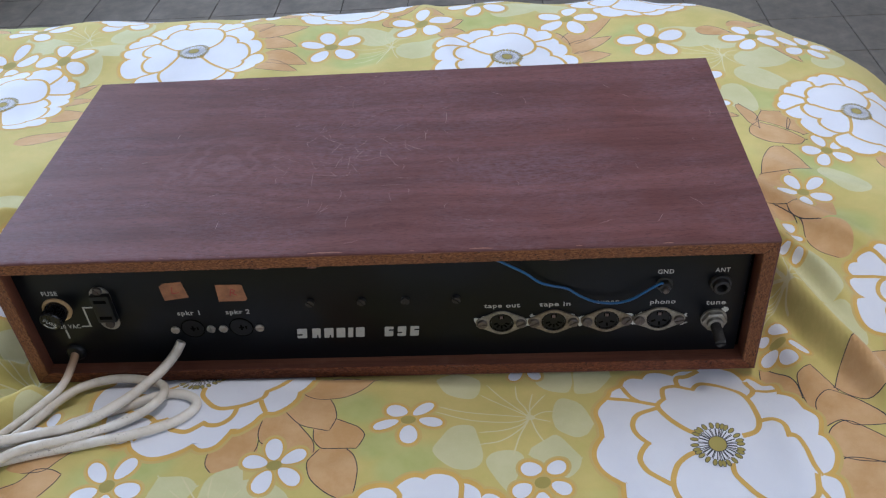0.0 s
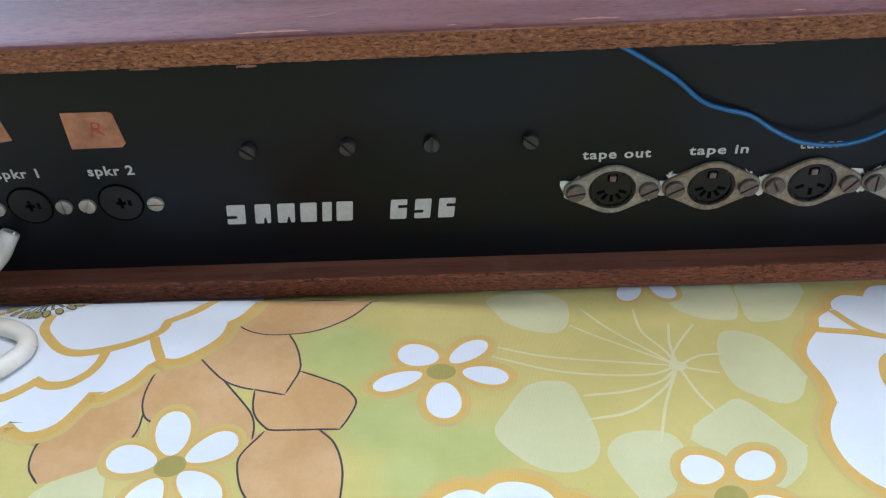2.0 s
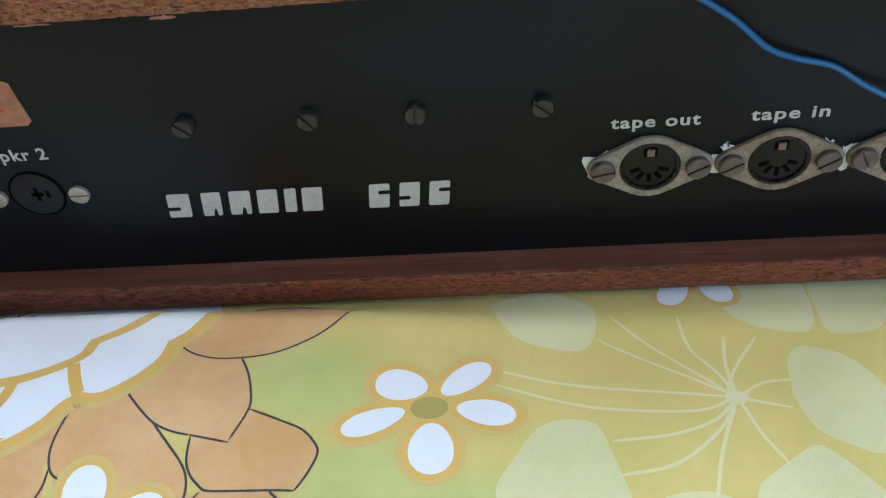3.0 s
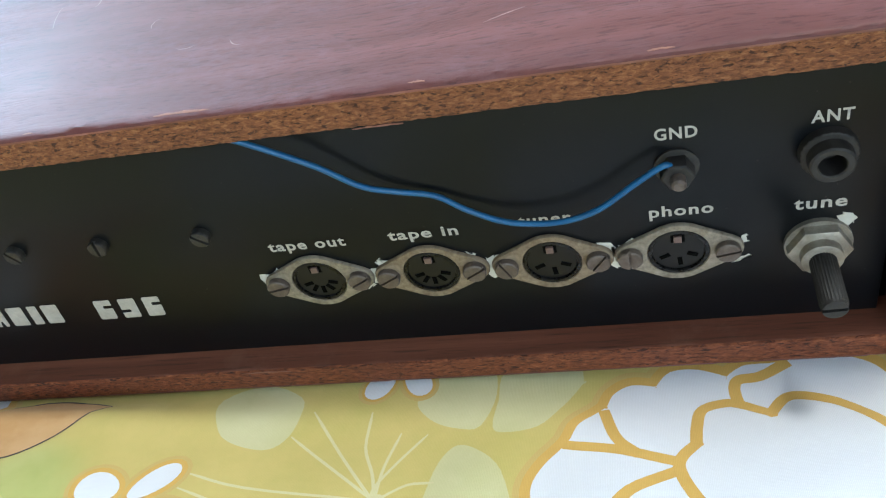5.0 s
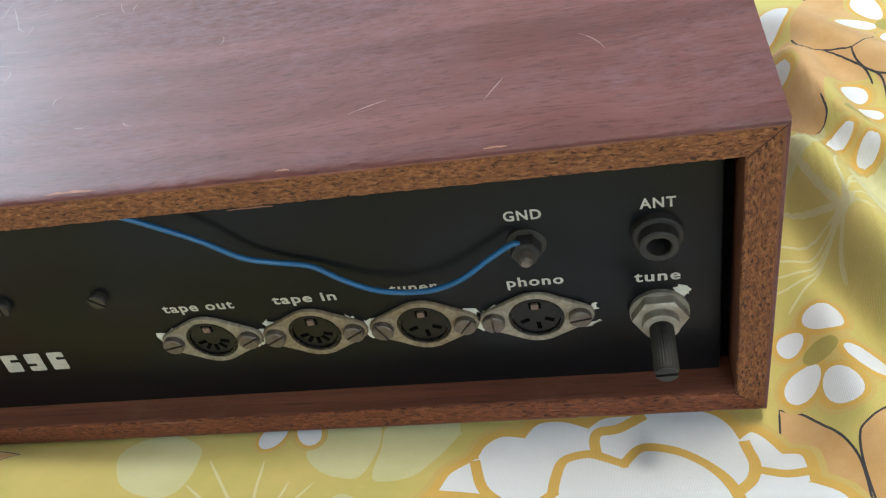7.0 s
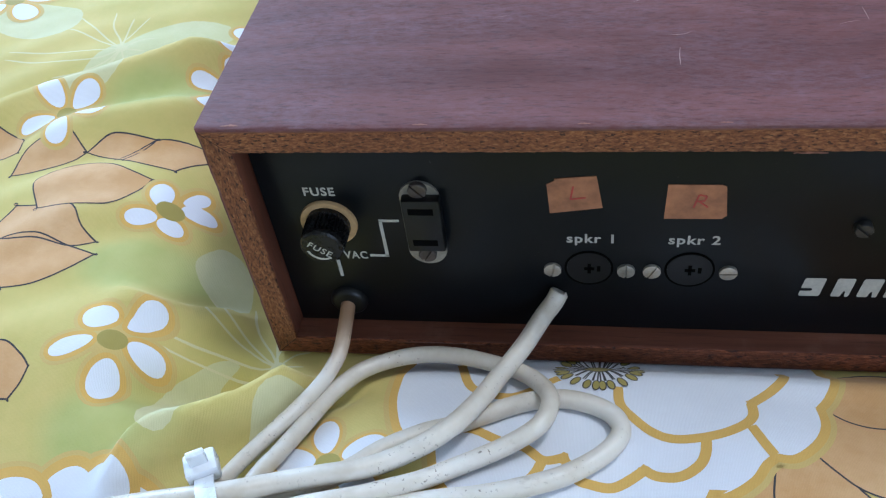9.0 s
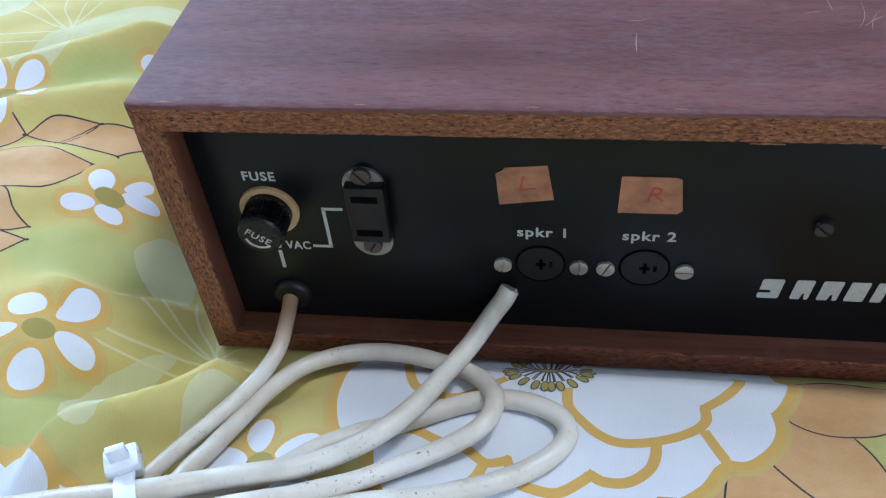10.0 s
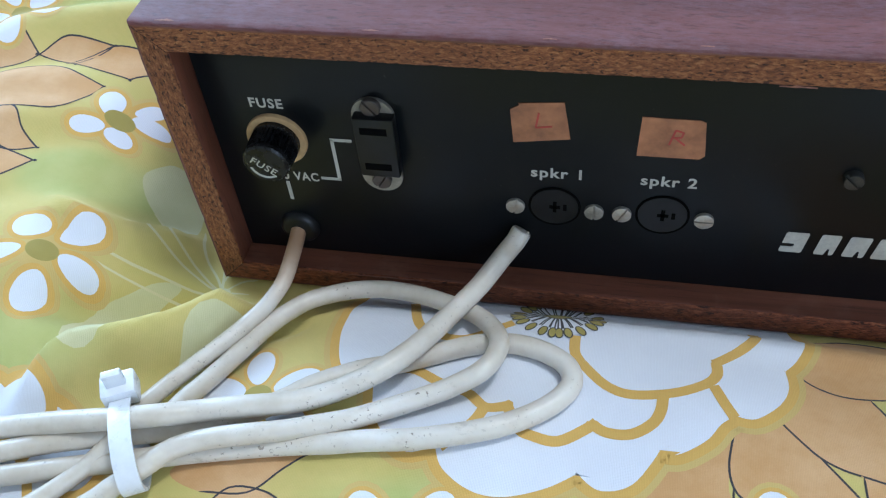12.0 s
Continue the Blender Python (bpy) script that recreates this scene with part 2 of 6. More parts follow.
PAPER = plain("brown_paper_tape", (0.3, 0.128, 0.058), 0.72, 0.4, 150.0, 0.25)
REDPEN = plain("red_pen", (0.34, 0.04, 0.03), 0.6, 0.2)
BEIGE = plain("beige_fibre_ring", (0.43, 0.28, 0.13), 0.6, 0.2)
KEYPIN = plain("pink_key_tab", (0.17, 0.11, 0.09), 0.45, 0.2)
WIRE = plain("blue_wire_insulation", (0.01, 0.092, 0.23), 0.42, 0.12, 400.0, 0.05)
CABLE, AGED_CABLE = cable_plastic("white_pvc"), cable_plastic("yellowed_pvc", True)
NYLON = plain("white_nylon", (0.74, 0.76, 0.8), 0.3, 0.05, 200.0, 0.05)
NYLON.node_tree.nodes["Principled BSDF"].inputs["Subsurface Weight"].default_value = 0.3
NYLON.node_tree.nodes["Principled BSDF"].inputs["Subsurface Radius"].default_value = (0.004, 0.004, 0.004)
SCUFF = plain("scratched_lacquer", (0.28, 0.185, 0.165), 0.6, 0.3)
THREAD = plain("cream_thread", (0.6, 0.5, 0.36), 0.8)
# reflectance of the unseen walls and ceiling is set for their fill light
PLASTER = plain("cream_plaster", (0.62, 0.6, 0.56), 0.85, 0.05, 30.0, 0.2)
WHITEWASH = plain("white_ceiling_paint", (0.8, 0.8, 0.78), 0.9, 0.03, 25.0, 0.15)
FLOORTILE = plain("grey_brown_stone_tile", (0.17, 0.145, 0.12), 0.55, 0.35, 22.0, 0.2)
GROUT = plain("dark_grout", (0.075, 0.062, 0.052), 0.9, 0.2, 80.0, 0.3)
FRAME = plain("white_window_paint", (0.75, 0.75, 0.73), 0.45, 0.04, 90.0, 0.1)

GROUND = cotton("cotton_olive_and_green", (0.65, 0.53, 0.185), (0.57, 0.49, 0.155))
nodes = Nodes(GROUND)
dye = nodes.add("ShaderNodeAttribute")
dye.attribute_name = "green_dye"
olive = nodes.bsdf.inputs["Base Color"].links[0].from_socket
nodes.out(Base_Color=nodes.mix(nodes.maths("MULTIPLY", dye.outputs["Fac"], 0.85), olive, nodes.mix(nodes.grey(nodes.noise(nodes.coord, 60.0, 5), 0.35, 0.65), (0.42, 0.46, 0.15), (0.5, 0.52, 0.2))))
C_WHITE = cotton("cotton_white", (0.79, 0.81, 0.88), (0.75, 0.77, 0.85))
C_OCHRE = cotton("cotton_ochre", (0.7, 0.45, 0.12), (0.63, 0.4, 0.1))
C_HALO = cotton("cotton_soft_ochre", (0.63, 0.46, 0.16), (0.6, 0.45, 0.16))
C_TAN = cotton("cotton_tan", (0.68, 0.44, 0.225), (0.58, 0.34, 0.14))
C_LINE = cotton("cotton_dark_line", (0.06, 0.057, 0.066), (0.05, 0.048, 0.056))
C_PALE = cotton("cotton_pale_green", (0.66, 0.63, 0.37), (0.6, 0.58, 0.31))
C_RAY = cotton("cotton_pale_ray", (0.7, 0.65, 0.38), (0.66, 0.61, 0.35))
C_SEED = cotton("cotton_olive_seed", (0.42, 0.35, 0.1), (0.36, 0.3, 0.08))

# ---- shapes ----
from mathutils.geometry import tessellate_polygon

CM = 0.01


def link(name, bm, mats, parent=None, label="", smooth=False, at=None):
    bmesh.ops.recalc_face_normals(bm, faces=bm.faces)
    me = bpy.data.meshes.new(name)
    bm.to_mesh(me)
    bm.free()
    for m in mats if isinstance(mats, (list, tuple)) else [mats]:
        me.materials.append(m)
    if smooth:
        me.polygons.foreach_set("use_smooth", [True] * len(me.polygons))
        me.set_sharp_from_angle(angle=radians(38))
    ob = new(name, me)
    ob.parent = parent
    if at is not None:
        ob.matrix_local = at
    if label:
        tagged(ob, label)
    return ob


def part(name, bm, mats, parent, label="", smooth=True, at=None):
    return link(name, bm, mats, parent, label, smooth, at)


def block(bm, a, b, bevel=0.0, segs=2):
    made = bmesh.ops.create_cube(bm, size=1)["verts"]
    for v in made:
        v.co = [a[i] + (v.co[i] + 0.5) * (b[i] - a[i]) for i in range(3)]
    if bevel:
        edges = list({e for v in made for e in v.link_edges})
        bmesh.ops.bevel(bm, geom=edges, offset=bevel, segments=segs, profile=0.5, affect="EDGES")
    return bm


def prism(bm, outline, y0, y1, mat=0):
    """A flat shape in x and z, given as its outline, from y0 to y1."""
    a = [bm.verts.new((x, y0, z)) for x, z in outline]
    b = [bm.verts.new((x, y1, z)) for x, z in outline]
    fs = [bm.faces.new(a), bm.faces.new(b[::-1])]
    for k in range(len(a)):
        fs.append(bm.faces.new((a[k], a[k - 1], b[k - 1], b[k])))
    for f in fs:
        f.material_index = mat
    return bm


def lathe(bm, rings, segs=32, tooth=0.0, teeth=0, cap=True):
    """Rings of (y, radius), and a third entry 1 where the ring is toothed, round the y axis."""
    loops = []
    for y, r, *t in rings:
        loop = []
        for k in range(segs):
            a = 2 * math.pi * k / segs
            q = r - (tooth if t and t[0] and k % 2 else 0)
            loop.append(bm.verts.new((q * math.cos(a), y, q * math.sin(a))))
        loops.append(loop)
    for p, q in zip(loops, loops[1:]):
        for k in range(segs):
            bm.faces.new((p[k], p[k - 1], q[k - 1], q[k]))
    if cap:
        bm.faces.new(loops[0])
        bm.faces.new(loops[-1][::-1])
    return bm


def slotted_head(r, h, slot, turn, sunk=0.5):
    """A slotted screw head on the plane y = 0 that faces -y."""
    bm = bmesh.new()
    lathe(bm, [(0.0, r), (-h * (1 - sunk), r)], 24)
    for side in (0, 1):
        a = math.asin(slot / 2 / r)
        arc = [(r * math.cos(a + (math.pi - 2 * a) * k / 14), r * math.sin(a + (math.pi - 2 * a) * k / 14)) for k in range(15)]
        c, s = math.cos(turn + side * math.pi), math.sin(turn + side * math.pi)
        turned = lambda q, f: [(f * (x * c - z * s), f * (x * s + z * c)) for x, z in q]
        lo, hi = turned(arc, 1.0), turned([(x, max(z - 0.0, slot / 2)) for x, z in arc], 0.9)
        a1 = [bm.verts.new((x, -h * (1 - sunk) + 1e-5, z)) for x, z in lo]
        a2 = [bm.verts.new((x, -h * 0.85, z)) for x, z in lo]
        a3 = [bm.verts.new((x, -h, z)) for x, z in hi]
        for p, q in ((a1, a2), (a2, a3)):
            for k in range(len(p)):
                bm.faces.new((p[k], p[k - 1], q[k - 1], q[k]))
        bm.faces.new(a3)
    return bm


def spline(points, per=10):
    """A smooth run through points."""
    p = [Vector(q) for q in points]
    p = [2 * p[0] - p[1]] + p + [2 * p[-1] - p[-2]]
    out = []
    for k in range(1, len(p) - 2):
        for j in range(per):
            t = j / per
            a, b, c, d = p[k - 1], p[k], p[k + 1], p[k + 2]
            out.append(0.5 * (2 * b + (c - a) * t + (2 * a - 5 * b + 4 * c - d) * t * t + (3 * b - a - 3 * c + d) * t**3))
    return out + [p[-2]]


def tube(bm, points, r, segs=14, hollow=0.0):
    loops, up = [], Vector((0.13, 0.31, 0.94))
    for k, p in enumerate(points):
        d = (points[min(k + 1, len(points) - 1)] - points[max(k - 1, 0)]).normalized()
        side = d.cross(up).normalized()
        over = side.cross(d)
        loops.append([bm.verts.new(p + r * (math.cos(2 * math.pi * j / segs) * side + math.sin(2 * math.pi * j / segs) * over)) for j in range(segs)])
    for p, q in zip(loops, loops[1:]):
        for j in range(segs):
            bm.faces.new((p[j], p[j - 1], q[j - 1], q[j]))
    bm.faces.new(loops[0])
    bm.faces.new(loops[-1][::-1])
    return bm


def thing(name, label, category, place, group=""):
    ob = new(name)
    ob.empty_display_size = 0.02
    ob.matrix_world = place
    return tagged(ob, label, category, group)


# ---- the room ----
# walls, windows and ceiling are unseen, added to close the room and bounce light
FLOOR = -0.70
ROOM = (-1.7, 2.2, -2.2, 2.6, 1.95)


def structure(name, bm, mats):
    return tagged(link(name, bm, mats), kind="structure")


def slab(bm, axis, near, far, a, b):
    """A piece of a wall across an axis (0: x, 1: y), from near to far, between two corners given along it and in height."""
    p, q = ((near, a[0], a[1]), (far, b[0], b[1])) if axis == 0 else ((a[0], near, a[1]), (b[0], far, b[1]))
    return block(bm, p, q)


def wall_with_window(name, axis, near, far, span, hole):
    u0, u1, z0, z1 = hole
    bm = bmesh.new()
    for a, b in (((span[0], FLOOR), (u0, ROOM[4])), ((u1, FLOOR), (span[1], ROOM[4])), ((u0, FLOOR), (u1, z0)), ((u0, z1), (u1, ROOM[4]))):
        slab(bm, axis, near, far, a, b)
    return structure(name, bm, PLASTER)


def window(name, axis, near, far, hole):
    u0, u1, z0, z1 = hole
    ob = tagged(new(name), kind="structure")
    m, k = near + (far - near) * 0.75, 0.05
    for a, b in (((u0, z0), (u0 + k, z1)), ((u1 - k, z0), (u1, z1)), ((u0 + k, z0), (u1 - k, z0 + k)), ((u0 + k, z1 - k), (u1 - k, z1)), (((u0 + u1 - k) / 2, z0 + k), ((u0 + u1 + k) / 2, z1 - k))):
        part("window_frame", slab(bmesh.new(), axis, m - 0.025, m + 0.025, a, b), FRAME, ob, smooth=False)
    return ob


WEST, SOUTH = (0.78, 2.42, 0.4, 1.7), (0.45, 1.95, 0.2, 1.6)
wall_with_window("wall_west", 0, ROOM[0], ROOM[0] - 0.15, (ROOM[2] - 0.15, ROOM[3] + 0.15), WEST)
wall_with_window("wall_south", 1, ROOM[2], ROOM[2] - 0.15, (ROOM[0], ROOM[1]), SOUTH)
window("window_1", 0, ROOM[0], ROOM[0] - 0.15, WEST)
# unseen window, added as an opening for the south fill light
window("added_window", 1, ROOM[2], ROOM[2] - 0.15, SOUTH)
structure("wall_north", block(bmesh.new(), (ROOM[0], ROOM[3], FLOOR), (ROOM[1], ROOM[3] + 0.15, ROOM[4])), PLASTER)
structure("wall_east", block(bmesh.new(), (ROOM[1], ROOM[2] - 0.15, FLOOR), (ROOM[1] + 0.15, ROOM[3] + 0.15, ROOM[4])), PLASTER)
structure("ceiling", block(bmesh.new(), (ROOM[0] - 0.15, ROOM[2] - 0.15, ROOM[4]), (ROOM[1] + 0.15, ROOM[3] + 0.15, ROOM[4] + 0.15)), WHITEWASH)
floor = structure("floor", block(bmesh.new(), (ROOM[0] - 0.15, ROOM[2] - 0.15, FLOOR - 0.1), (ROOM[1] + 0.15, ROOM[3] + 0.15, FLOOR - 0.003)), GROUT)

# ---- the bedsheet ----
X0, X1, YD, H, T, P = -0.2212, 0.2125, 0.2055, 0.0957, 0.0083, 0.0082
GX0, GX1, GY0, GY1 = -1.20, 0.60, -1.00, 0.75
# from, to, height and half width of each fold, in cm
RIDGES = [(-20.4, -1.5, -24.9, -5.9, 1.6, 0.55), (-20.7, -2.0, -22.7, -4.9, 0.4, 0.4), (-21.8, -0.8, -26.0, -3.7, -0.9, 0.6), (-19.2, -1.6, -20.3, -3.6, -0.45, 0.5), (-24.6, -0.5, -21.7, 0.1, 0.3, 0.35), (-22.9, 0.7, -26.4, -0.4, 1.0, 0.5), (-24.6, 3.4, -29.6, 2.8, 0.4, 0.8), (-24.0, 5.5, -31, 4.2, 0.45, 1.0), (-24.5, 9.0, -33, 7.8, 0.5, 1.2), (-26.8, 13.2, -36.0, 6.9, 1.4, 0.85), (22.6, 9.6, 27.4, -4.2, 2.0, 0.85), (23.6, 14.4, 26.8, 3.8, 1.6, 0.85), (22.1, 8.8, 25.2, -0.6, -0.35, 0.4), (23.2, 17.6, 30.5, 8.4, 0.9, 1.1), (22.6, 3.4, 24.4, -3.6, 0.35, 0.7)]
RIDGES += [(-26.5, 8.9, -33.0, 6.2, 0.6, 0.9), (24.5, 21.0, 32.0, 15.0, 0.5, 1.3), (13.2, -3.5, 13.8, -12, 0.25, 0.9), (20.8, -4.5, 22.2, -12, 0.3, 0.9), (17.0, -8.0, 17.6, -15, 0.22, 0.8), (10.2, -2.5, 10.7, -9.5, 0.22, 0.7), (0.0, -7.2, -7.0, -9.0, 0.3, 1.0), (-12.5, -4.6, -16.5, -7.2, 0.2, 0.9), (5.0, 26.0, -2.0, 60.0, 0.35, 1.2), (-30, 40, -52, 52, 0.6, 2.0)]


def smooth01(v):
    v = np.clip(v, 0, 1)
    return v * v * (3 - 2 * v)


def sheet_height(x, y):
    """The height of the sheet over the plan, in metres; it sinks under the receiver and falls off at the bed's rim."""
    x, y = np.asarray(x, float), np.asarray(y, float)
    dx, dy = np.maximum(np.maximum(X0 - x, x - X1), 0), np.maximum(np.maximum(-y, y - YD), 0)
    d = np.hypot(dx, dy)
    z = 0.0115 * smooth01(d / 0.06) - 0.0015
    z = z + 0.026 * smooth01((X0 - 0.002 - x) / 0.045) * smooth01((y + 0.075) / 0.06) * smooth01((0.36 - y) / 0.2)
    # the cloth swells before the receiver's middle and beside its end, and sinks under that end, shaped to fit the
    # camera's views
    wide = np.where(x < -0.06, 0.12, 0.085)
    z = z + 0.0125 * np.exp(-(((x + 0.060) / wide) ** 2)) * smooth01((0.001 - y) / 0.014) * (1 - 0.4 * smooth01((-y - 0.03) / 0.05))
    z = z + 0.004 * smooth01((x - 0.2165) / 0.02) * smooth01((y + 0.03) / 0.03) * smooth01((0.2 - y) / 0.1)
    z = z - 0.003 * smooth01((x - 0.10) / 0.06) * smooth01((0.025 - d) / 0.02) * smooth01((0.012 - y) / 0.01)
    free = smooth01((d - 0.001) / 0.02)
    for ax, ay, bx, by, amp, w in RIDGES:
        ax, ay, bx, by, amp, w = (v * CM for v in (ax, ay, bx, by, amp, w))
        ux, uy = bx - ax, by - ay
        n = math.hypot(ux, uy)
        s = ((x - ax) * ux + (y - ay) * uy) / n**2
        off = ((x - ax) * uy - (y - ay) * ux) / n + 0.003 * np.sin(s * 5 + ax * 90)
        if amp > 0.0065:  # the deep folds lean over
            w = np.where(off > 0, w * (0.62 if ax > 0 else 0.72), w * 1.25)
        z = z + free * amp * np.exp(-((off / w) ** 2)) * smooth01(s / 0.25 + 0.4) * smooth01((1.25 - s) / 0.5)
    for k, (f, g, amp) in enumerate(((21, 13, 0.0022), (37, -29, 0.0017), (-18, 55, 0.0014), (80, 41, 0.0007), (61, -90, 0.0006))):
        z = z + free * amp * np.sin(f * x + g * y + 1.7 * k) * np.cos(g * 0.7 * x - f * 0.6 * y + k)
    # fine ripples that run towards the receiver's near corner
    near = smooth01((X0 - 0.012 - x) / 0.03) * smooth01((x + 0.44) / 0.1) * smooth01((y + 0.05) / 0.03) * smooth01((0.2 - y) / 0.1)
    z = z + 0.0008 * near * np.sin(300 * (0.93 * y - 0.37 * x) + 1.6 * np.sin(31 * x + 17 * y)) * (0.6 + 0.4 * np.sin(43 * y - 23 * x))
    qx, qy = np.maximum(np.abs(x + 0.36) - 0.527, 0), np.maximum(np.abs(y + 0.17) - 0.485, 0)
    s = np.maximum(np.hypot(qx, qy) - 0.22 + 0.06, 0)
    return z - np.minimum(3.0 * s * s + 10 * s**3, -FLOOR - 0.015)


def steps(*runs):
    """Grid lines: from each place on, so many metres apart, up to the last place."""
    out = []
    for (a, step), (b, _) in zip(runs, runs[1:]):
        n = round((b - a) / step)
        out += [a + (b - a) * k / n for k in range(n)]
    return np.array(out + [runs[-1][0]])


# finer beside the receiver, where the cloth is folded most
gx = steps((GX0, 0.0075), (-0.45, 0.005), (-0.30, 0.003), (-0.19, 0.005), (0.205, 0.002), (0.31, 0.006), (GX1, 0))
gy = steps((GY0, 0.008), (-0.20, 0.005), (-0.08, 0.003), (0.17, 0.005), (0.30, 0.006), (GY1, 0))
GXX, GYY = np.meshgrid(gx, gy, indexing="ij")
GZ = sheet_height(GXX, GYY)
NX, NY = len(gx), len(gy)
SLX, SLY = np.gradient(GZ, gx, gy)
LX, LY = gx.tolist(), gy.tolist()


GREEN = [(-1.5, -3.6, 1.5, 1.3, -0.4), (0.0, -6.4, 1.3, 1.1, 0.2), (1.5, -7.6, 2.0, 1.2, 0.5), (-25.6, -4.6, 2.2, 1.4, 0.4), (-44.4, 51.3, 4, 3, 0.6), (-29.4, 46.5, 2.5, 1.8, 0.5), (-11.0, 44.5, 2.2, 4.0, 0), (5.2, 46.5, 2.6, 2.4, 0), (20.0, 41.5, 2.8, 2.6, 0)]
GREEN += [(-6.5, 39.8, 2.8, 1.6, 0.2), (-36.5, 41, 2.6, 2, 0.3), (30.0, 18.5, 2.6, 2.2, -0.6), (28.3, 29.8, 2.4, 1.6, -0.3), (33.5, 38, 2.2, 2, -0.4), (29.6, 11.5, 2.0, 1.6, 0), (-28.7, 9.6, 2.0, 1.3, 0.3), (-26.3, 1.2, 2.4, 1.0, 0.3), (-14.0, -8.0, 2.8, 1.2, 0.2), (11.0, -11.5, 2.4, 1.6, 0.5), (22.0, 31.0, 2.4, 1.6, 0.5)]


def sheet_mesh():
    co = np.stack([GXX, GYY, GZ], -1).reshape(-1, 3)
    i, j = np.meshgrid(np.arange(NX - 1), np.arange(NY - 1), indexing="ij")
    a = (i * NY + j).ravel()
    b, c, d = a + NY, a + NY + 1, a + 1
    me = bpy.data.meshes.new("bedsheet")
    me.from_pydata(co.tolist(), [], np.concatenate([np.stack([a, b, c], 1), np.stack([a, c, d], 1)]).tolist())
    me.polygons.foreach_set("use_smooth", [True] * len(me.polygons))
    me.materials.append(GROUND)
    # soft green areas of the dye, in cm: place, half axes, turn
    green = np.zeros(GXX.shape)
    for cx, cy, a, b, turn in GREEN:
        u, v = GXX / CM - cx, GYY / CM - cy
        c, q = math.cos(turn), math.sin(turn)
        r = np.hypot((u * c + v * q) / a, (v * c - u * q) / b) + 0.12 * np.sin(1.7 * u + 0.9 * v) * np.cos(1.3 * v - 0.6 * u)
        green = np.maximum(green, smooth01((1.35 - r) / 0.7))
    me.attributes.new("green_dye", "FLOAT", "POINT").data.foreach_set("value", green.ravel())
    return me


bedsheet = tagged(new("bedsheet", sheet_mesh()), "rumpled cotton bedsheet printed with white flowers and tan leaves", "bedsheet")


def cut(poly, axis, v, keep):
    """The part of a polygon on one side of a line across an axis."""
    out = []
    for k in range(len(poly)):
        p, q = poly[k - 1], poly[k]
        a, b = (p[axis] - v) * keep, (q[axis] - v) * keep
        if (a < 0) != (b < 0):
            t = a / (a - b)
            out.append((p[0] + t * (q[0] - p[0]), p[1] + t * (q[1] - p[1])))
        if b >= 0:
            out.append(q)
    return out


def cut_diagonal(poly, i, j, keep):
    out = []
    wx, wy = LX[i + 1] - LX[i], LY[j + 1] - LY[j]
    g = lambda p: ((p[0] - LX[i]) / wx - (p[1] - LY[j]) / wy) * keep * 0.004
    for k in range(len(poly)):
        p, q = poly[k - 1], poly[k]
        a, b = g(p), g(q)
        if (a < 0) != (b < 0):
            t = a / (a - b)
            out.append((p[0] + t * (q[0] - p[0]), p[1] + t * (q[1] - p[1])))
        if b >= 0:
            out.append(q)
    return out


def cross2(a, b, c):
    return (b[0] - a[0]) * (c[1] - b[1]) - (b[1] - a[1]) * (c[0] - b[0])


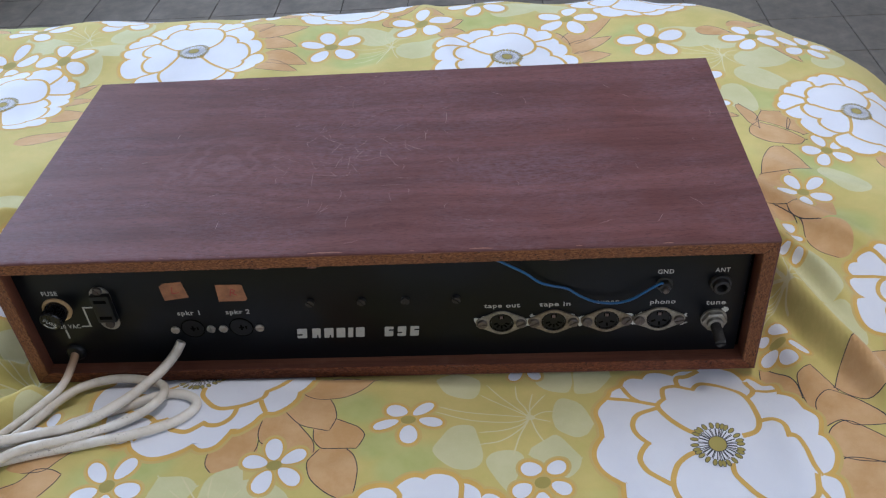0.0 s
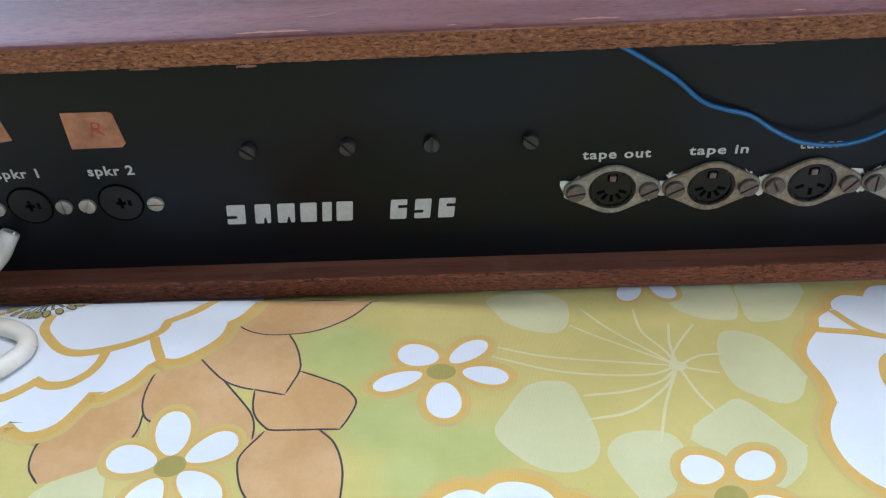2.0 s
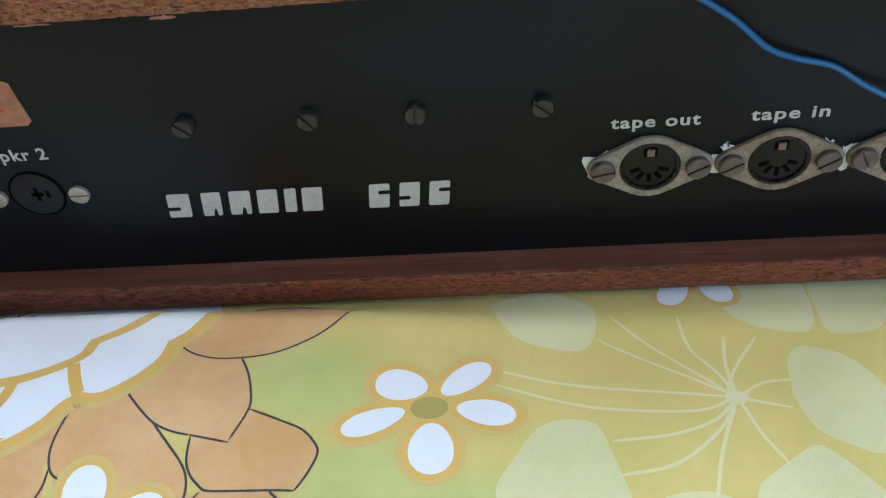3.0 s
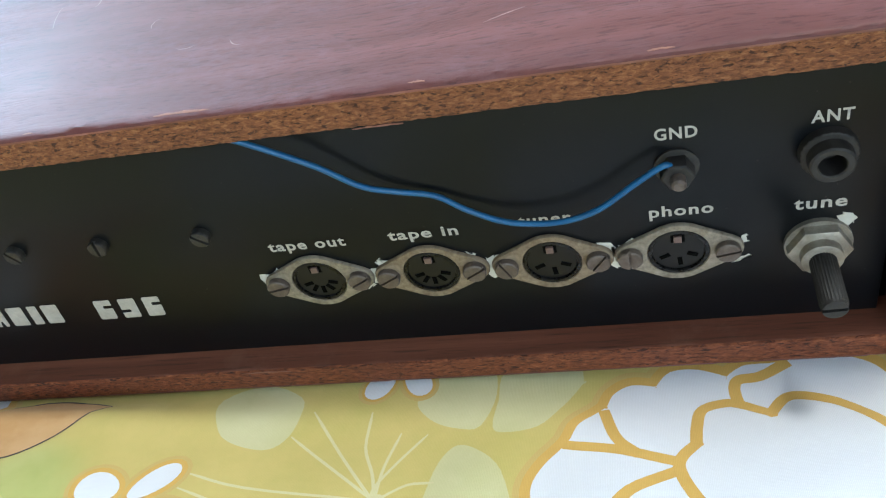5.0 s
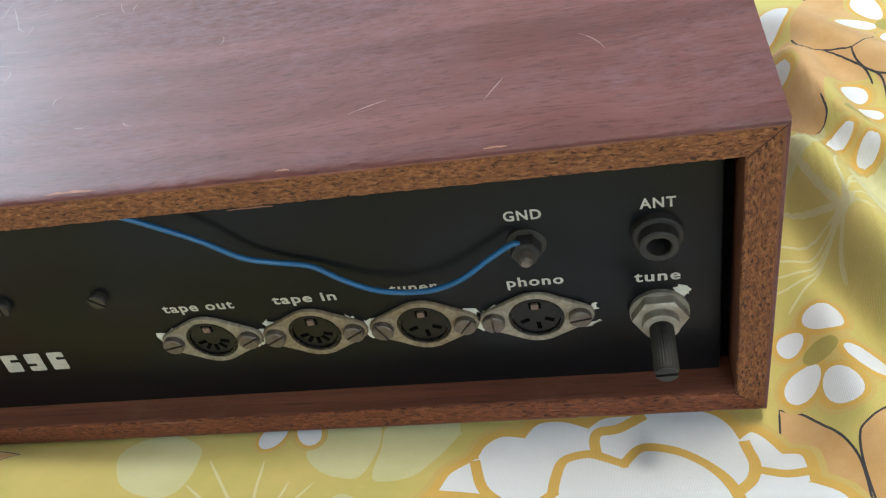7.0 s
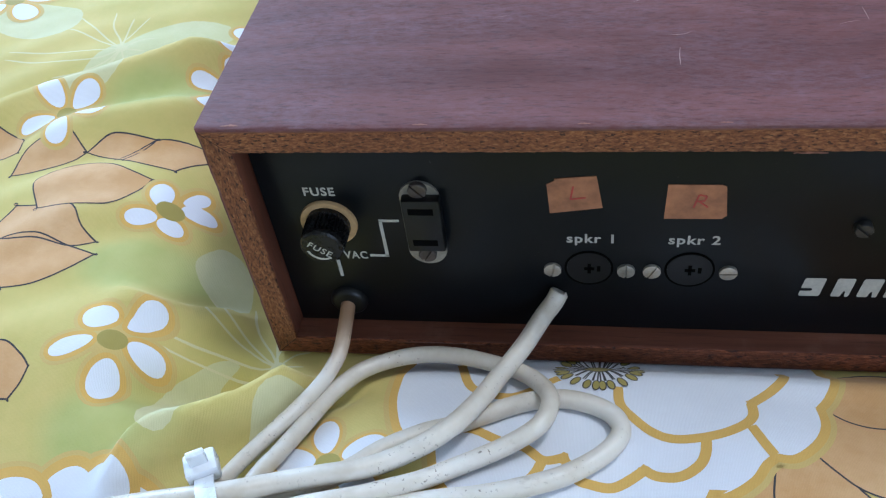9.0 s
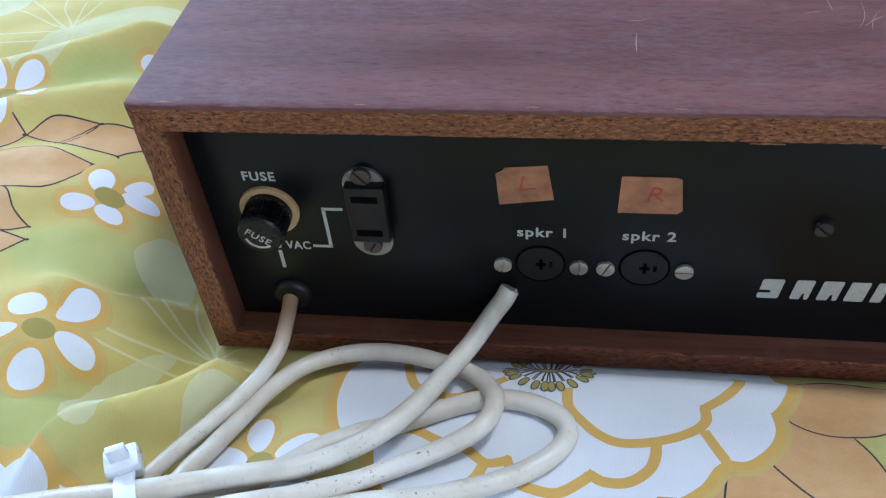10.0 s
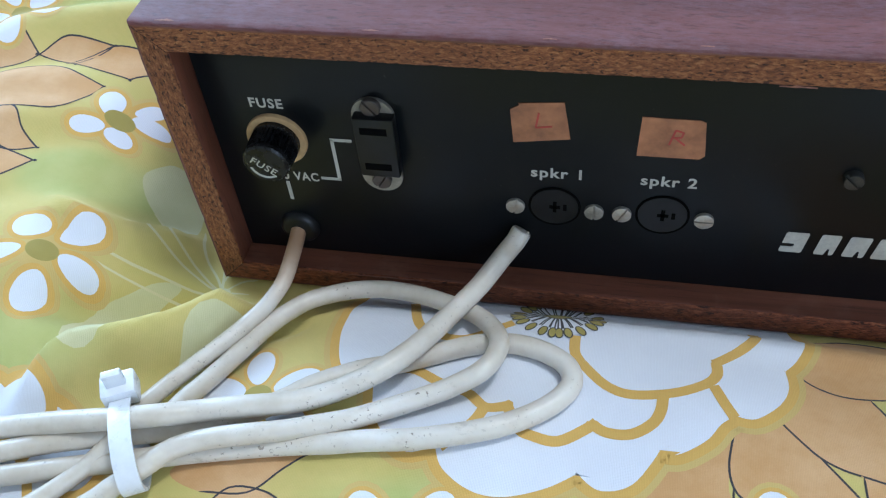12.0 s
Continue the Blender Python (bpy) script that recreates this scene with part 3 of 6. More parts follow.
class Print:
    """One printed motif, laid on the sheet's own facets, a hair above them."""

    serial = 0

    def __init__(self):
        Print.serial += 1
        self.v, self.n, self.f, self.m, self.mats, self.count = [], [], [], [], [], 0.15 * Print.serial

    def point(self, x, y, i, j, lift, seen):
        key = (round(x, 6), round(y, 6))
        if key not in seen:
            fx, fy = (x - LX[i]) / (LX[i + 1] - LX[i]), (y - LY[j]) / (LY[j + 1] - LY[j])
            za, zb, zc, zd = GZ[i, j], GZ[i + 1, j], GZ[i + 1, j + 1], GZ[i, j + 1]
            z = za + fx * (zb - za) + fy * (zc - zb) if fx >= fy else za + fy * (zd - za) + fx * (zc - zd)
            w = ((1 - fx) * (1 - fy), fx * (1 - fy), fx * fy, (1 - fx) * fy)
            ij = ((i, j), (i + 1, j), (i + 1, j + 1), (i, j + 1))
            sx, sy = sum(a * SLX[b] for a, b in zip(w, ij)), sum(a * SLY[b] for a, b in zip(w, ij))
            seen[key] = len(self.v)
            self.v.append((x, y, z + lift))
            self.n.append(Vector((-sx, -sy, 1)).normalized())
        return seen[key]

    def area(self, outline, m, lift, seen=None):
        """A flat patch, its outline in cm, lift in hundredths of a millimetre."""
        poly = [(x * CM, y * CM) for x, y in outline]
        xs, ys = [p[0] for p in poly], [p[1] for p in poly]
        if min(xs) < GX0 + 0.02 or max(xs) > GX1 - 0.02 or min(ys) < GY0 + 0.02 or max(ys) > GY1 - 0.02:
            return
        if m not in self.mats:
            self.mats.append(m)
        if seen is None:
            self.count += 1.0
        slot, lift, seen = self.mats.index(m), (lift + 0.06 * self.count) * 1e-5, {} if seen is None else seen
        for i in range(int(np.searchsorted(gx, min(xs), "right")) - 1, int(np.searchsorted(gx, max(xs), "right"))):
            col = cut(cut(poly, 0, LX[i], 1), 0, LX[i + 1], -1)
            if len(col) < 3:
                continue
            lo, hi = min(p[1] for p in col), max(p[1] for p in col)
            for j in range(int(np.searchsorted(gy, lo, "right")) - 1, int(np.searchsorted(gy, hi, "right"))):
                cell = cut(cut(col, 1, LY[j], 1), 1, LY[j + 1], -1)
                if len(cell) < 3:
                    continue
                for keep in (1, -1):
                    tri = cut_diagonal(cell, i, j, keep)
                    ids = []
                    for x, y in tri:
                        k = self.point(x, y, i, j, lift, seen)
                        if k not in ids:
                            ids.append(k)
                    if len(ids) < 3:
                        continue
                    turns = [cross2(self.v[ids[k - 2]], self.v[ids[k - 1]], self.v[ids[k]]) for k in range(len(ids))]
                    if min(turns) < -1e-12 and max(turns) > 1e-12:
                        for t in tessellate_polygon([[(*self.v[k][:2], 0) for k in ids]]):
                            a, b, c = (ids[k] for k in t)
                            size = cross2(self.v[a], self.v[b], self.v[c])
                            if abs(size) > 4e-11:
                                self.f.append([a, b, c] if size > 0 else [a, c, b])
                                self.m.append(slot)
                        continue
                    area = 0.5 * sum(self.v[ids[k - 1]][0] * self.v[ids[k]][1] - self.v[ids[k]][0] * self.v[ids[k - 1]][1] for k in range(len(ids)))
                    if abs(area) > 1e-10:
                        self.f.append(ids if area > 0 else ids[::-1])
                        self.m.append(slot)

    def stroke(self, points, w, m, lift, taper=True, closed=False):
        """A drawn line through points, w cm wide."""
        pts = [Vector((x, y, 0)) for x, y in points]
        left, right, n = [], [], len(pts)
        for k, p in enumerate(pts):
            d = (pts[(k + 1) % n] - pts[k - 1] if closed else pts[min(k + 1, n - 1)] - pts[max(k - 1, 0)]).normalized()
            s = Vector((-d.y, d.x, 0)) * (w / 2) * (0.45 if taper and not closed and k in (0, n - 1) else 1)
            left.append(p + s)
            right.append(p - s)
        for k in range(0 if closed else 1, n):
            for n3, quad in enumerate(((left[k - 1], right[k - 1], right[k]), (left[k - 1], right[k], left[k]))):
                self.area([(q.x, q.y) for q in quad], m, lift + 0.05 * (k % 9) + 0.025 * n3, {})

    def done(self, name, label=""):
        if not self.f:
            return
        me = bpy.data.meshes.new(name)
        me.from_pydata(self.v, [], self.f)
        me.polygons.foreach_set("use_smooth", [True] * len(self.f))
        me.polygons.foreach_set("material_index", self.m)
        for m in self.mats:
            me.materials.append(m)
        me.update()
        me.normals_split_custom_set_from_vertices(self.n)
        ob = new(name, me)
        ob.parent = bedsheet
        if label:
            tagged(ob, label)


def curve2(points, per=8, closed=False):
    if closed:
        p = [points[-1]] + list(points) + [points[0], points[1]]
    else:
        p = [(2 * points[0][0] - points[1][0], 2 * points[0][1] - points[1][1])] + list(points) + [(2 * points[-1][0] - points[-2][0], 2 * points[-1][1] - points[-2][1])]
    out = []
    for k in range(1, len(p) - 2):
        for j in range(per):
            t = j / per
            out.append(tuple(0.5 * (2 * p[k][c] + (p[k + 1][c] - p[k - 1][c]) * t + (2 * p[k - 1][c] - 5 * p[k][c] + 4 * p[k + 1][c] - p[k + 2][c]) * t * t + (3 * p[k][c] - p[k - 1][c] - 3 * p[k + 1][c] + p[k + 2][c]) * t**3) for c in (0, 1)))
    return out if closed else out + [p[-2]]


def ellipse(cx, cy, a, b, turn, n=22, point=0.0):
    c, s = math.cos(turn), math.sin(turn)
    out = []
    for k in range(n):
        t = 2 * math.pi * k / n
        x, y = a * math.cos(t), b * math.sin(t) * (1 - point * math.cos(t))
        out.append((cx + x * c - y * s, cy + x * s + y * c))
    return out


def grown(poly, by):
    """The outline moved outwards by so many cm."""
    n, area = len(poly), sum(poly[k - 1][0] * poly[k][1] - poly[k][0] * poly[k - 1][1] for k in range(len(poly)))
    out = []
    for k in range(n):
        (ax, ay), (bx, by_) = poly[k - 1], poly[(k + 1) % n]
        d = math.hypot(bx - ax, by_ - ay) or 1
        s = by / d * (1 if area > 0 else -1)
        out.append((poly[k][0] + (by_ - ay) * s, poly[k][1] - (bx - ax) * s))
    return out


def small_flower(cx, cy, r=1.2, turn=0.0, rng=None, squash=1.0):
    p = Print()
    rng = random.Random(round(cx * 7 + cy * 13))
    petals = []
    for k in range(5):
        a = turn + 2 * math.pi * k / 5 + rng.uniform(-0.12, 0.12)
        q = r * rng.uniform(0.95, 1.08)
        petals.append(ellipse(cx + q * math.cos(a), cy + q * math.sin(a) * squash, r * 0.62, r * rng.uniform(0.36, 0.42), math.atan2(math.sin(a) * squash, math.cos(a)), 22, -0.18))
    for e in petals:
        p.area(grown(e, 0.2 * r), C_HALO, 12)
    p.area(ellipse(cx, cy, r * 0.6, r * 0.55 * squash, 0), C_HALO, 12.5)
    for e in petals:
        p.area(grown(e, 0.09 * r), C_OCHRE, 14)
    for e in petals:
        p.area(e, C_WHITE, 16)
    p.area(ellipse(cx, cy, r * 0.36, r * 0.33 * squash, 0), C_SEED, 16)
    p.done("small_flower_print")


def bulged(corners, n=12):
    """A closed outline through corners (x, y, bulge): from each, an arc that swells outwards by that share of its chord."""
    out = []
    for k, (x, y, b) in enumerate(corners):
        qx, qy, _ = corners[(k + 1) % len(corners)]
        dx, dy = qx - x, qy - y
        m = n if b > 0.12 else 3
        for j in range(m):
            s = j / m
            h = 4 * b * s * (1 - s)
            e = 0.25 * b * math.sin(2 * math.pi * s)
            out.append((x + dx * (s - e) + dy * h, y + dy * (s - e) - dx * h))
    return out


BLOOM_OUTER = [
    [(-2.8, 2.9, 0.05), (-5.7, 2.5, 0.34), (-5.6, 0.5, 0.34), (-5.0, -2.7, 0.1), (-2.6, -3.0, 0)],
    [(-2.6, -2.6, 0), (-4.4, -2.8, 0.28), (-4.6, -4.6, 0.3), (-2.4, -5.8, 0.3), (-0.5, -5.9, 0), (-0.5, -4.6, 0)],
    [(-0.8, -4.6, 0), (-0.7, -5.9, 0.34), (1.6, -6.2, 0.34), (3.7, -5.2, 0.1), (3.0, -3.8, 0)],
    [(2.8, -3.9, 0), (3.7, -4.9, 0.3), (5.5, -4.2, 0.4), (5.4, -2.2, 0.1), (4.0, -2.3, 0)],
    [(3.8, -2.4, 0), (5.3, -2.0, 0.42), (5.0, 0.3, 0.3), (4.9, 2.2, 0.22), (3.9, 3.5, 0.05), (2.3, 2.6, 0)],
]
BLOOM_UPPER = [
    [(2.3, 2.7, 0), (3.9, 3.2, 0.3), (4.3, 4.5, 0.35), (3.3, 4.9, 0.25), (2.3, 5.8, 0.05), (1.5, 4.0, 0)],
    [(1.9, 4.0, 0), (2.3, 5.7, 0.3), (0.6, 6.4, 0.3), (-1.0, 5.6, 0.05), (-0.9, 4.2, 0)],
    [(-1.2, 4.3, 0), (-0.9, 5.7, 0.28), (-3.0, 5.7, 0.36), (-4.1, 4.5, 0.05), (-2.8, 2.9, 0)],
    [(-2.9, 3.0, 0.02), (-4.1, 4.7, 0.34), (-5.3, 4.1, 0.3), (-5.9, 2.7, 0.0), (-4.5, 3.0, 0)],
]
BLOOM_INNER = [
    [(-1.4, -0.6, 0.24), (-2.7, -2.6, 0.22), (-1.4, -4.9, 0.3), (1.0, -5.1, 0.28), (2.9, -4.0, 0.04), (0.9, -1.4, 0)],
    [(0.9, -1.3, 0.03), (3.0, -4.0, 0.3), (4.2, -2.8, 0.28), (3.8, 0.3, 0.3), (2.3, 1.7, 0.05), (1.5, 0.4, 0)],
    [(-1.5, 0.7, 0.02), (-2.9, 2.7, 0.42), (-3.7, 0.1, 0.42), (-2.8, -2.4, 0.05), (-1.4, -0.6, 0)],
    [(1.5, 0.45, 0.46), (-0.5, 4.4, 0.3), (-2.5, 3.5, 0.4), (-2.8, 2.4, 0.03), (-1.6, 0.8, 0)],
]


def big_flower(cx, cy, turn=0.0, scale=1.0, mirror=1, squash=1.0, heart=True):
    p = Print()
    c, s = math.cos(turn) * scale, math.sin(turn) * scale
    laid = lambda q: [(cx + mirror * (x * c - y * s), cy + squash * (x * s + y * c)) for x, y in bulged(q)]
    outer = [laid(q) for q in BLOOM_OUTER + BLOOM_UPPER]
    for k, q in enumerate(outer):
        p.stroke(q, 0.84, C_HALO, 13 + 0.6 * k, closed=True)
    for k, q in enumerate(outer):
        p.stroke(q, 0.56, C_OCHRE, 20 + 0.6 * k, closed=True)
        p.area(q, C_WHITE, 20.5 + 0.6 * k)
    for k, q in enumerate(BLOOM_INNER):
        q = laid(q)
        p.stroke(q, 0.54, C_OCHRE, 28 + 1.5 * k, closed=True)
        p.area(q, C_WHITE, 29 + 1.5 * k)
    if heart:
        scale *= 0.86
        p.area(ellipse(cx, cy, 1.45 * scale, 1.45 * scale * squash, 0, 30), C_WHITE, 46)
        for j in range(26):
            a = 2 * math.pi * j / 26 + turn
            c, s = math.cos(a) * scale, math.sin(a) * scale * squash
            for side in (-1, 1):
                o = side * 0.085
                p.area([(cx + 0.55 * c - o * s * 0.6 + 0.02 * s, cy + 0.55 * s + o * c * 0.6 - 0.02 * c), (cx + 0.55 * c - o * s * 0.6 - 0.02 * s, cy + 0.55 * s + o * c * 0.6 + 0.02 * c), (cx + 1.18 * c - o * s * 1.6 - 0.02 * s, cy + 1.18 * s + o * c * 1.6 + 0.02 * c), (cx + 1.18 * c - o * s * 1.6 + 0.02 * s, cy + 1.18 * s + o * c * 1.6 - 0.02 * c)], C_LINE, 50)
            e = ellipse(cx + 1.4 * c, cy + 1.4 * s, 0.24 * scale, 0.14 * scale, math.atan2(s, c), 12)
            p.area(e, C_LINE, 52)
            p.area(grown(e, -0.03), C_SEED, 55)
        p.area(ellipse(cx, cy, 0.56 * scale, 0.56 * scale * squash, 0), C_LINE, 58)
        p.area(ellipse(cx, cy, 0.52 * scale, 0.52 * scale * squash, 0), C_SEED, 60)
    p.done("large_flower_print")


def leaf(bx, by, tx, ty, w, bend=0.0, lift=6.0, closed=True):
    """A tan leaf with a drawn rim, from its base to its tip."""
    p = Print()
    ux, uy = tx - bx, ty - by
    left, right = [], []
    for k in range(19):
        s = k / 18
        half = w * math.sin(math.pi * s**0.72) ** 0.8 * (1 - 0.15 * s) if 0 < s < 1 else 0
        n = math.hypot(ux, uy)
        mx, my = bx + ux * s - uy / n * bend * math.sin(math.pi * s), by + uy * s + ux / n * bend * math.sin(math.pi * s)
        left.append((mx - uy / n * half, my + ux / n * half))
        right.append((mx + uy / n * half, my - ux / n * half))
    p.area(left + right[-2:0:-1], C_TAN, lift)
    p.stroke(left[2:], 0.058, C_LINE, lift + 1)
    p.stroke(right[2:], 0.058, C_LINE, lift + 1)
    p.done("leaf_print")


# outlines are traced through the camera's view onto the sheet
def traced_leaf(points, lift=6.0, smooth=False, line=(0, None)):
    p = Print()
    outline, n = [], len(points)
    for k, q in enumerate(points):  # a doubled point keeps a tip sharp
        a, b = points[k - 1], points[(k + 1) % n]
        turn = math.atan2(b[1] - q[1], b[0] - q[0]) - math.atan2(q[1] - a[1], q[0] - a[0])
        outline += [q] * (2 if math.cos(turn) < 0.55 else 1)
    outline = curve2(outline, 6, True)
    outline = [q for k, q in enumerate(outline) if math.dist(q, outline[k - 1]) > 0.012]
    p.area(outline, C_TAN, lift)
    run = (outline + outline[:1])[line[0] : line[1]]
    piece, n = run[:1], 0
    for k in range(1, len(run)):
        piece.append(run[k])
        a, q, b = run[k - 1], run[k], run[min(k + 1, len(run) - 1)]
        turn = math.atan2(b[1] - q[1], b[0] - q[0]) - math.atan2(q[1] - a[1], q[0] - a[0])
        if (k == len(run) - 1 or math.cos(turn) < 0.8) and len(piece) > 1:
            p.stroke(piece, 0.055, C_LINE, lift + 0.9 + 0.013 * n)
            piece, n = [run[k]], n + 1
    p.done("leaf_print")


def rounded(points, per=6):
    """A closed outline through points; a third entry keeps a point sharp."""
    run = []
    for q in points:
        run += [tuple(q[:2])] * (2 if len(q) > 2 else 1)
    run = curve2(run, per, True)
    return [q for k, q in enumerate(run) if math.dist(q, run[k - 1]) > 0.012]


def pen_line(p, points, lift, w=0.055):
    p.stroke(curve2(points, 5), w, C_LINE, lift)


def tan_leaf(area, lines, lift):
    """A tan leaf whose outline is drawn in part only."""
    p = Print()
    p.area(rounded(area), C_TAN, lift)
    for k, run in enumerate(lines):
        pen_line(p, run, lift + 0.9 + 0.05 * k)
    p.done("leaf_print")


def pale_shape(points):
    p = Print()
    p.area(rounded(points, 4), C_PALE, 3)
    p.done("pale_leaf_print")


def flower_of(cx, cy, petals):
    """A small flower given petal by petal: place, half axes in cm and turn in degrees."""
    p = Print()
    laid = [ellipse(x, y, a, b, radians(turn), 22, 0.15 if (x - cx) * math.cos(radians(turn)) + (y - cy) * math.sin(radians(turn)) < 0 else -0.15) for x, y, a, b, turn in petals]
    for e in laid:
        p.area(grown(e, 0.27), C_HALO, 12)
    p.area(ellipse(cx, cy, 0.75, 0.7, 0), C_HALO, 12.5)
    for e in laid:
        p.area(grown(e, 0.15), C_OCHRE, 14)
    for e in laid:
        p.area(e, C_WHITE, 16)
    p.area(ellipse(cx, cy, 0.42, 0.34, 0.2), C_SEED, 16)
    p.done("small_flower_print")


def heart_print(p, cx, cy, scale=1.0):
    """The dark-drawn stamens and seed of a large flower."""
    p.area(ellipse(cx, cy, 1.3 * scale, 1.3 * scale, 0, 30), C_WHITE, 46)
    for j in range(26):
        a = 2 * math.pi * (j + 0.3 * math.sin(5.0 * j)) / 26
        c, s = math.cos(a) * scale, math.sin(a) * scale
        for side in (-1, 1):
            o = side * 0.085
            p.area([(cx + r * c - o * s * f + e * s, cy + r * s + o * c * f - e * c) for r, f, e in ((0.47, 0.6, 0.022), (0.47, 0.6, -0.022), (1.0, 1.5, -0.022), (1.0, 1.5, 0.022))], C_LINE, 50)
        e = ellipse(cx + 1.2 * c, cy + 1.2 * s, 0.23 * scale, 0.13 * scale, math.atan2(s, c), 12)
        p.area(e, C_LINE, 52)
        p.area(grown(e, -0.035), C_SEED, 55)
    p.area(ellipse(cx, cy, 0.5 * scale, 0.5 * scale, 0), C_LINE, 58)
    p.area(ellipse(cx, cy, 0.46 * scale, 0.46 * scale, 0), C_SEED, 60)


def bloom(cx, cy, outline, lines):
    """A large white flower: its scalloped outline and the ochre lines between its petals, in cm from its heart."""
    p = Print()
    rim = [(cx + x, cy + y) for x, y in rounded(outline)]
    p.stroke(rim, 0.85, C_HALO, 13, closed=True)
    p.stroke(rim, 0.52, C_OCHRE, 20, closed=True)
    p.area(rim, C_WHITE, 24)
    for k, run in enumerate(lines):
        pts = []
        for q in run:
            pts += [(cx + q[0], cy + q[1])] * (2 if len(q) > 2 else 1)
        pts = curve2(pts, 5)
        p.stroke([q for j, q in enumerate(pts) if j == 0 or math.dist(q, pts[j - 1]) > 0.012], 0.29, C_OCHRE, 30 + 0.7 * k, taper=False)
    heart_print(p, cx, cy)
    p.done("large_flower_print")


def pale_leaf(cx, cy, r, turn, stretch=1.15):
    """A pale, broad leaf with one pointed end."""
    p = Print()
    out = []
    for k in range(26):
        t = 2 * math.pi * k / 26
        q = r * (1 - 0.22 * abs(math.sin(t)) ** 3 + 0.3 * max(0, math.cos(t)) ** 9)
        x, y = q * math.cos(t) * stretch, q * math.sin(t)
        out.append((cx + x * math.cos(turn) - y * math.sin(turn), cy + x * math.sin(turn) + y * math.cos(turn)))
    p.area(out, C_PALE, 3)
    p.done("pale_leaf_print")


RAYS = [
    [(-3.5, 0.45), (-5.2, 0.9)], [(-1.05, -0.45), (-3.2, -0.28), (-5.3, 0.42)], [(-0.6, -0.7), (-1.6, -1.15), (-2.85, -1.3)], [(-0.55, -0.97), (-1.6, -1.9), (-2.85, -2.2)],
    [(-0.65, -1.6), (-1.0, -2.9)], [(0.27, -1.1), (0.65, -1.9)], [(1.1, -0.35)], [(0.72, 0.5), (1.4, 0.52)], [(-0.1, 0.4), (0.35, 1.3), (0.94, 2.2)],
    [(0.0, 1.1), (0.2, 2.3)], [(-0.24, 0.85), (-0.68, 1.85), (-0.77, 3.1)], [(-0.35, 0.4), (-1.3, 1.6), (-2.45, 3.15)], [(-1.4, 1.1), (-2.85, 2.25)],
]


def umbel(cx, cy, size=1.0, turn=0.0):
    """A pale seed head: fine bent rays from one point."""
    p = Print()
    c, q = math.cos(turn) * size, math.sin(turn) * size
    for run in RAYS:
        p.stroke(curve2([(cx + x * c - y * q, cy + x * q + y * c) for x, y in [(0, 0)] + run], 4), 0.085, C_RAY, 4.5)
    p.area(ellipse(cx, cy, 0.27, 0.22, 0.3), C_RAY, 4.8)
    p.done("seed_head_print")


# the print: pale leaves and seed heads, tan leaves, flowers
for q in (
    [(2.6, -0.3), (2.95, -1.5), (3.5, -2.05), (4.5, -2.3), (5.0, -1.95), (5.2, -1.1), (5.0, -0.3), (3.8, 0.2)],
    [(9.2, -4.0, 1), (9.4, -2.85), (9.8, -2.3), (10.4, -2.55), (11.0, -3.2), (11.45, -4.6, 1), (11.0, -5.5), (10.3, -5.85), (9.4, -5.1)],
    [(2.7, -6.7), (3.1, -5.75), (3.6, -4.95), (4.2, -4.7), (4.85, -4.85), (5.1, -5.6, 1), (5.4, -6.9), (5.2, -7.65), (4.5, -7.95), (3.6, -7.7)],
    [(5.55, -7.5), (5.84, -6.86), (6.59, -6.6), (7.28, -6.68), (7.56, -7.2), (7.14, -8.3), (6.68, -9.2, 1), (6.1, -8.5)],
    [(7.78, -6.84, 1), (7.95, -6.39, 1), (8.73, -5.8), (9.35, -5.53), (10.03, -6.47), (10.55, -7.28, 1), (10.35, -7.95), (9.6, -8.4), (8.9, -7.9), (8.2, -7.2)],
    [(8.47, -0.8), (8.57, -0.3), (8.98, 0.4), (10.34, 0.5), (10.6, -0.5), (10.3, -1.65), (9.7, -1.7), (9.0, -1.4)],
    [(10.67, -0.74), (10.84, 0.3), (12.6, 0.6), (12.9, -0.1, 1), (12.35, -1.0), (11.78, -1.74), (10.93, -1.92), (10.62, -1.68)],
    [(-12.0, -10.4), (-11.7, -8.35, 1), (-10.16, -8.4), (-9.4, -9.0, 1), (-9.75, -9.8), (-10.6, -11.0)],
    [(-9.2, -9.9, 1), (-8.95, -8.42), (-7.4, -7.29, 1), (-7.06, -8.69, 1), (-5.85, -8.74), (-4.55, -9.66), (-5.2, -10.8), (-7.6, -11.2)],
    [(-25.2, 2.2), (-24.9, 2.9), (-24.6, 3.35), (-24.1, 3.3), (-23.6, 2.4), (-23.5, 0.9), (-24.3, 1.05), (-24.9, 1.5)],
    [(-25.1, -4.1), (-24.95, -2.95), (-24.2, -1.95), (-23.7, -1.1), (-23.15, -0.9), (-23.6, -2.2), (-23.4, -4.3), (-24.1, -5.0)],
    [(-21.6, -4.6), (-21.3, -3.2), (-20.4, -2.4), (-19.7, -2.6), (-20.0, -3.9), (-20.8, -4.9)],
):
    pale_shape(q)
for q in ((23.5, 8.6, 1.0, 1.2), (25.9, 5.4, 1.5, 2.0), (26.6, 2.2, 1.4, 5.0), (-38.5, 44.7, 2.1, 2.6), (-31.8, 43.6, 2.2, 0.3), (-33.0, 40.0, 2.0, 4.8), (-31, 48, 2.2, 1.2), (-5.4, 44.8, 2.1, 2.6), (-2.4, 46.0, 1.9, 1.1), (-0.5, 41.5, 2.2, 0.2), (8.3, 49.3, 2.1, 0.4),):
    pale_leaf(*q)
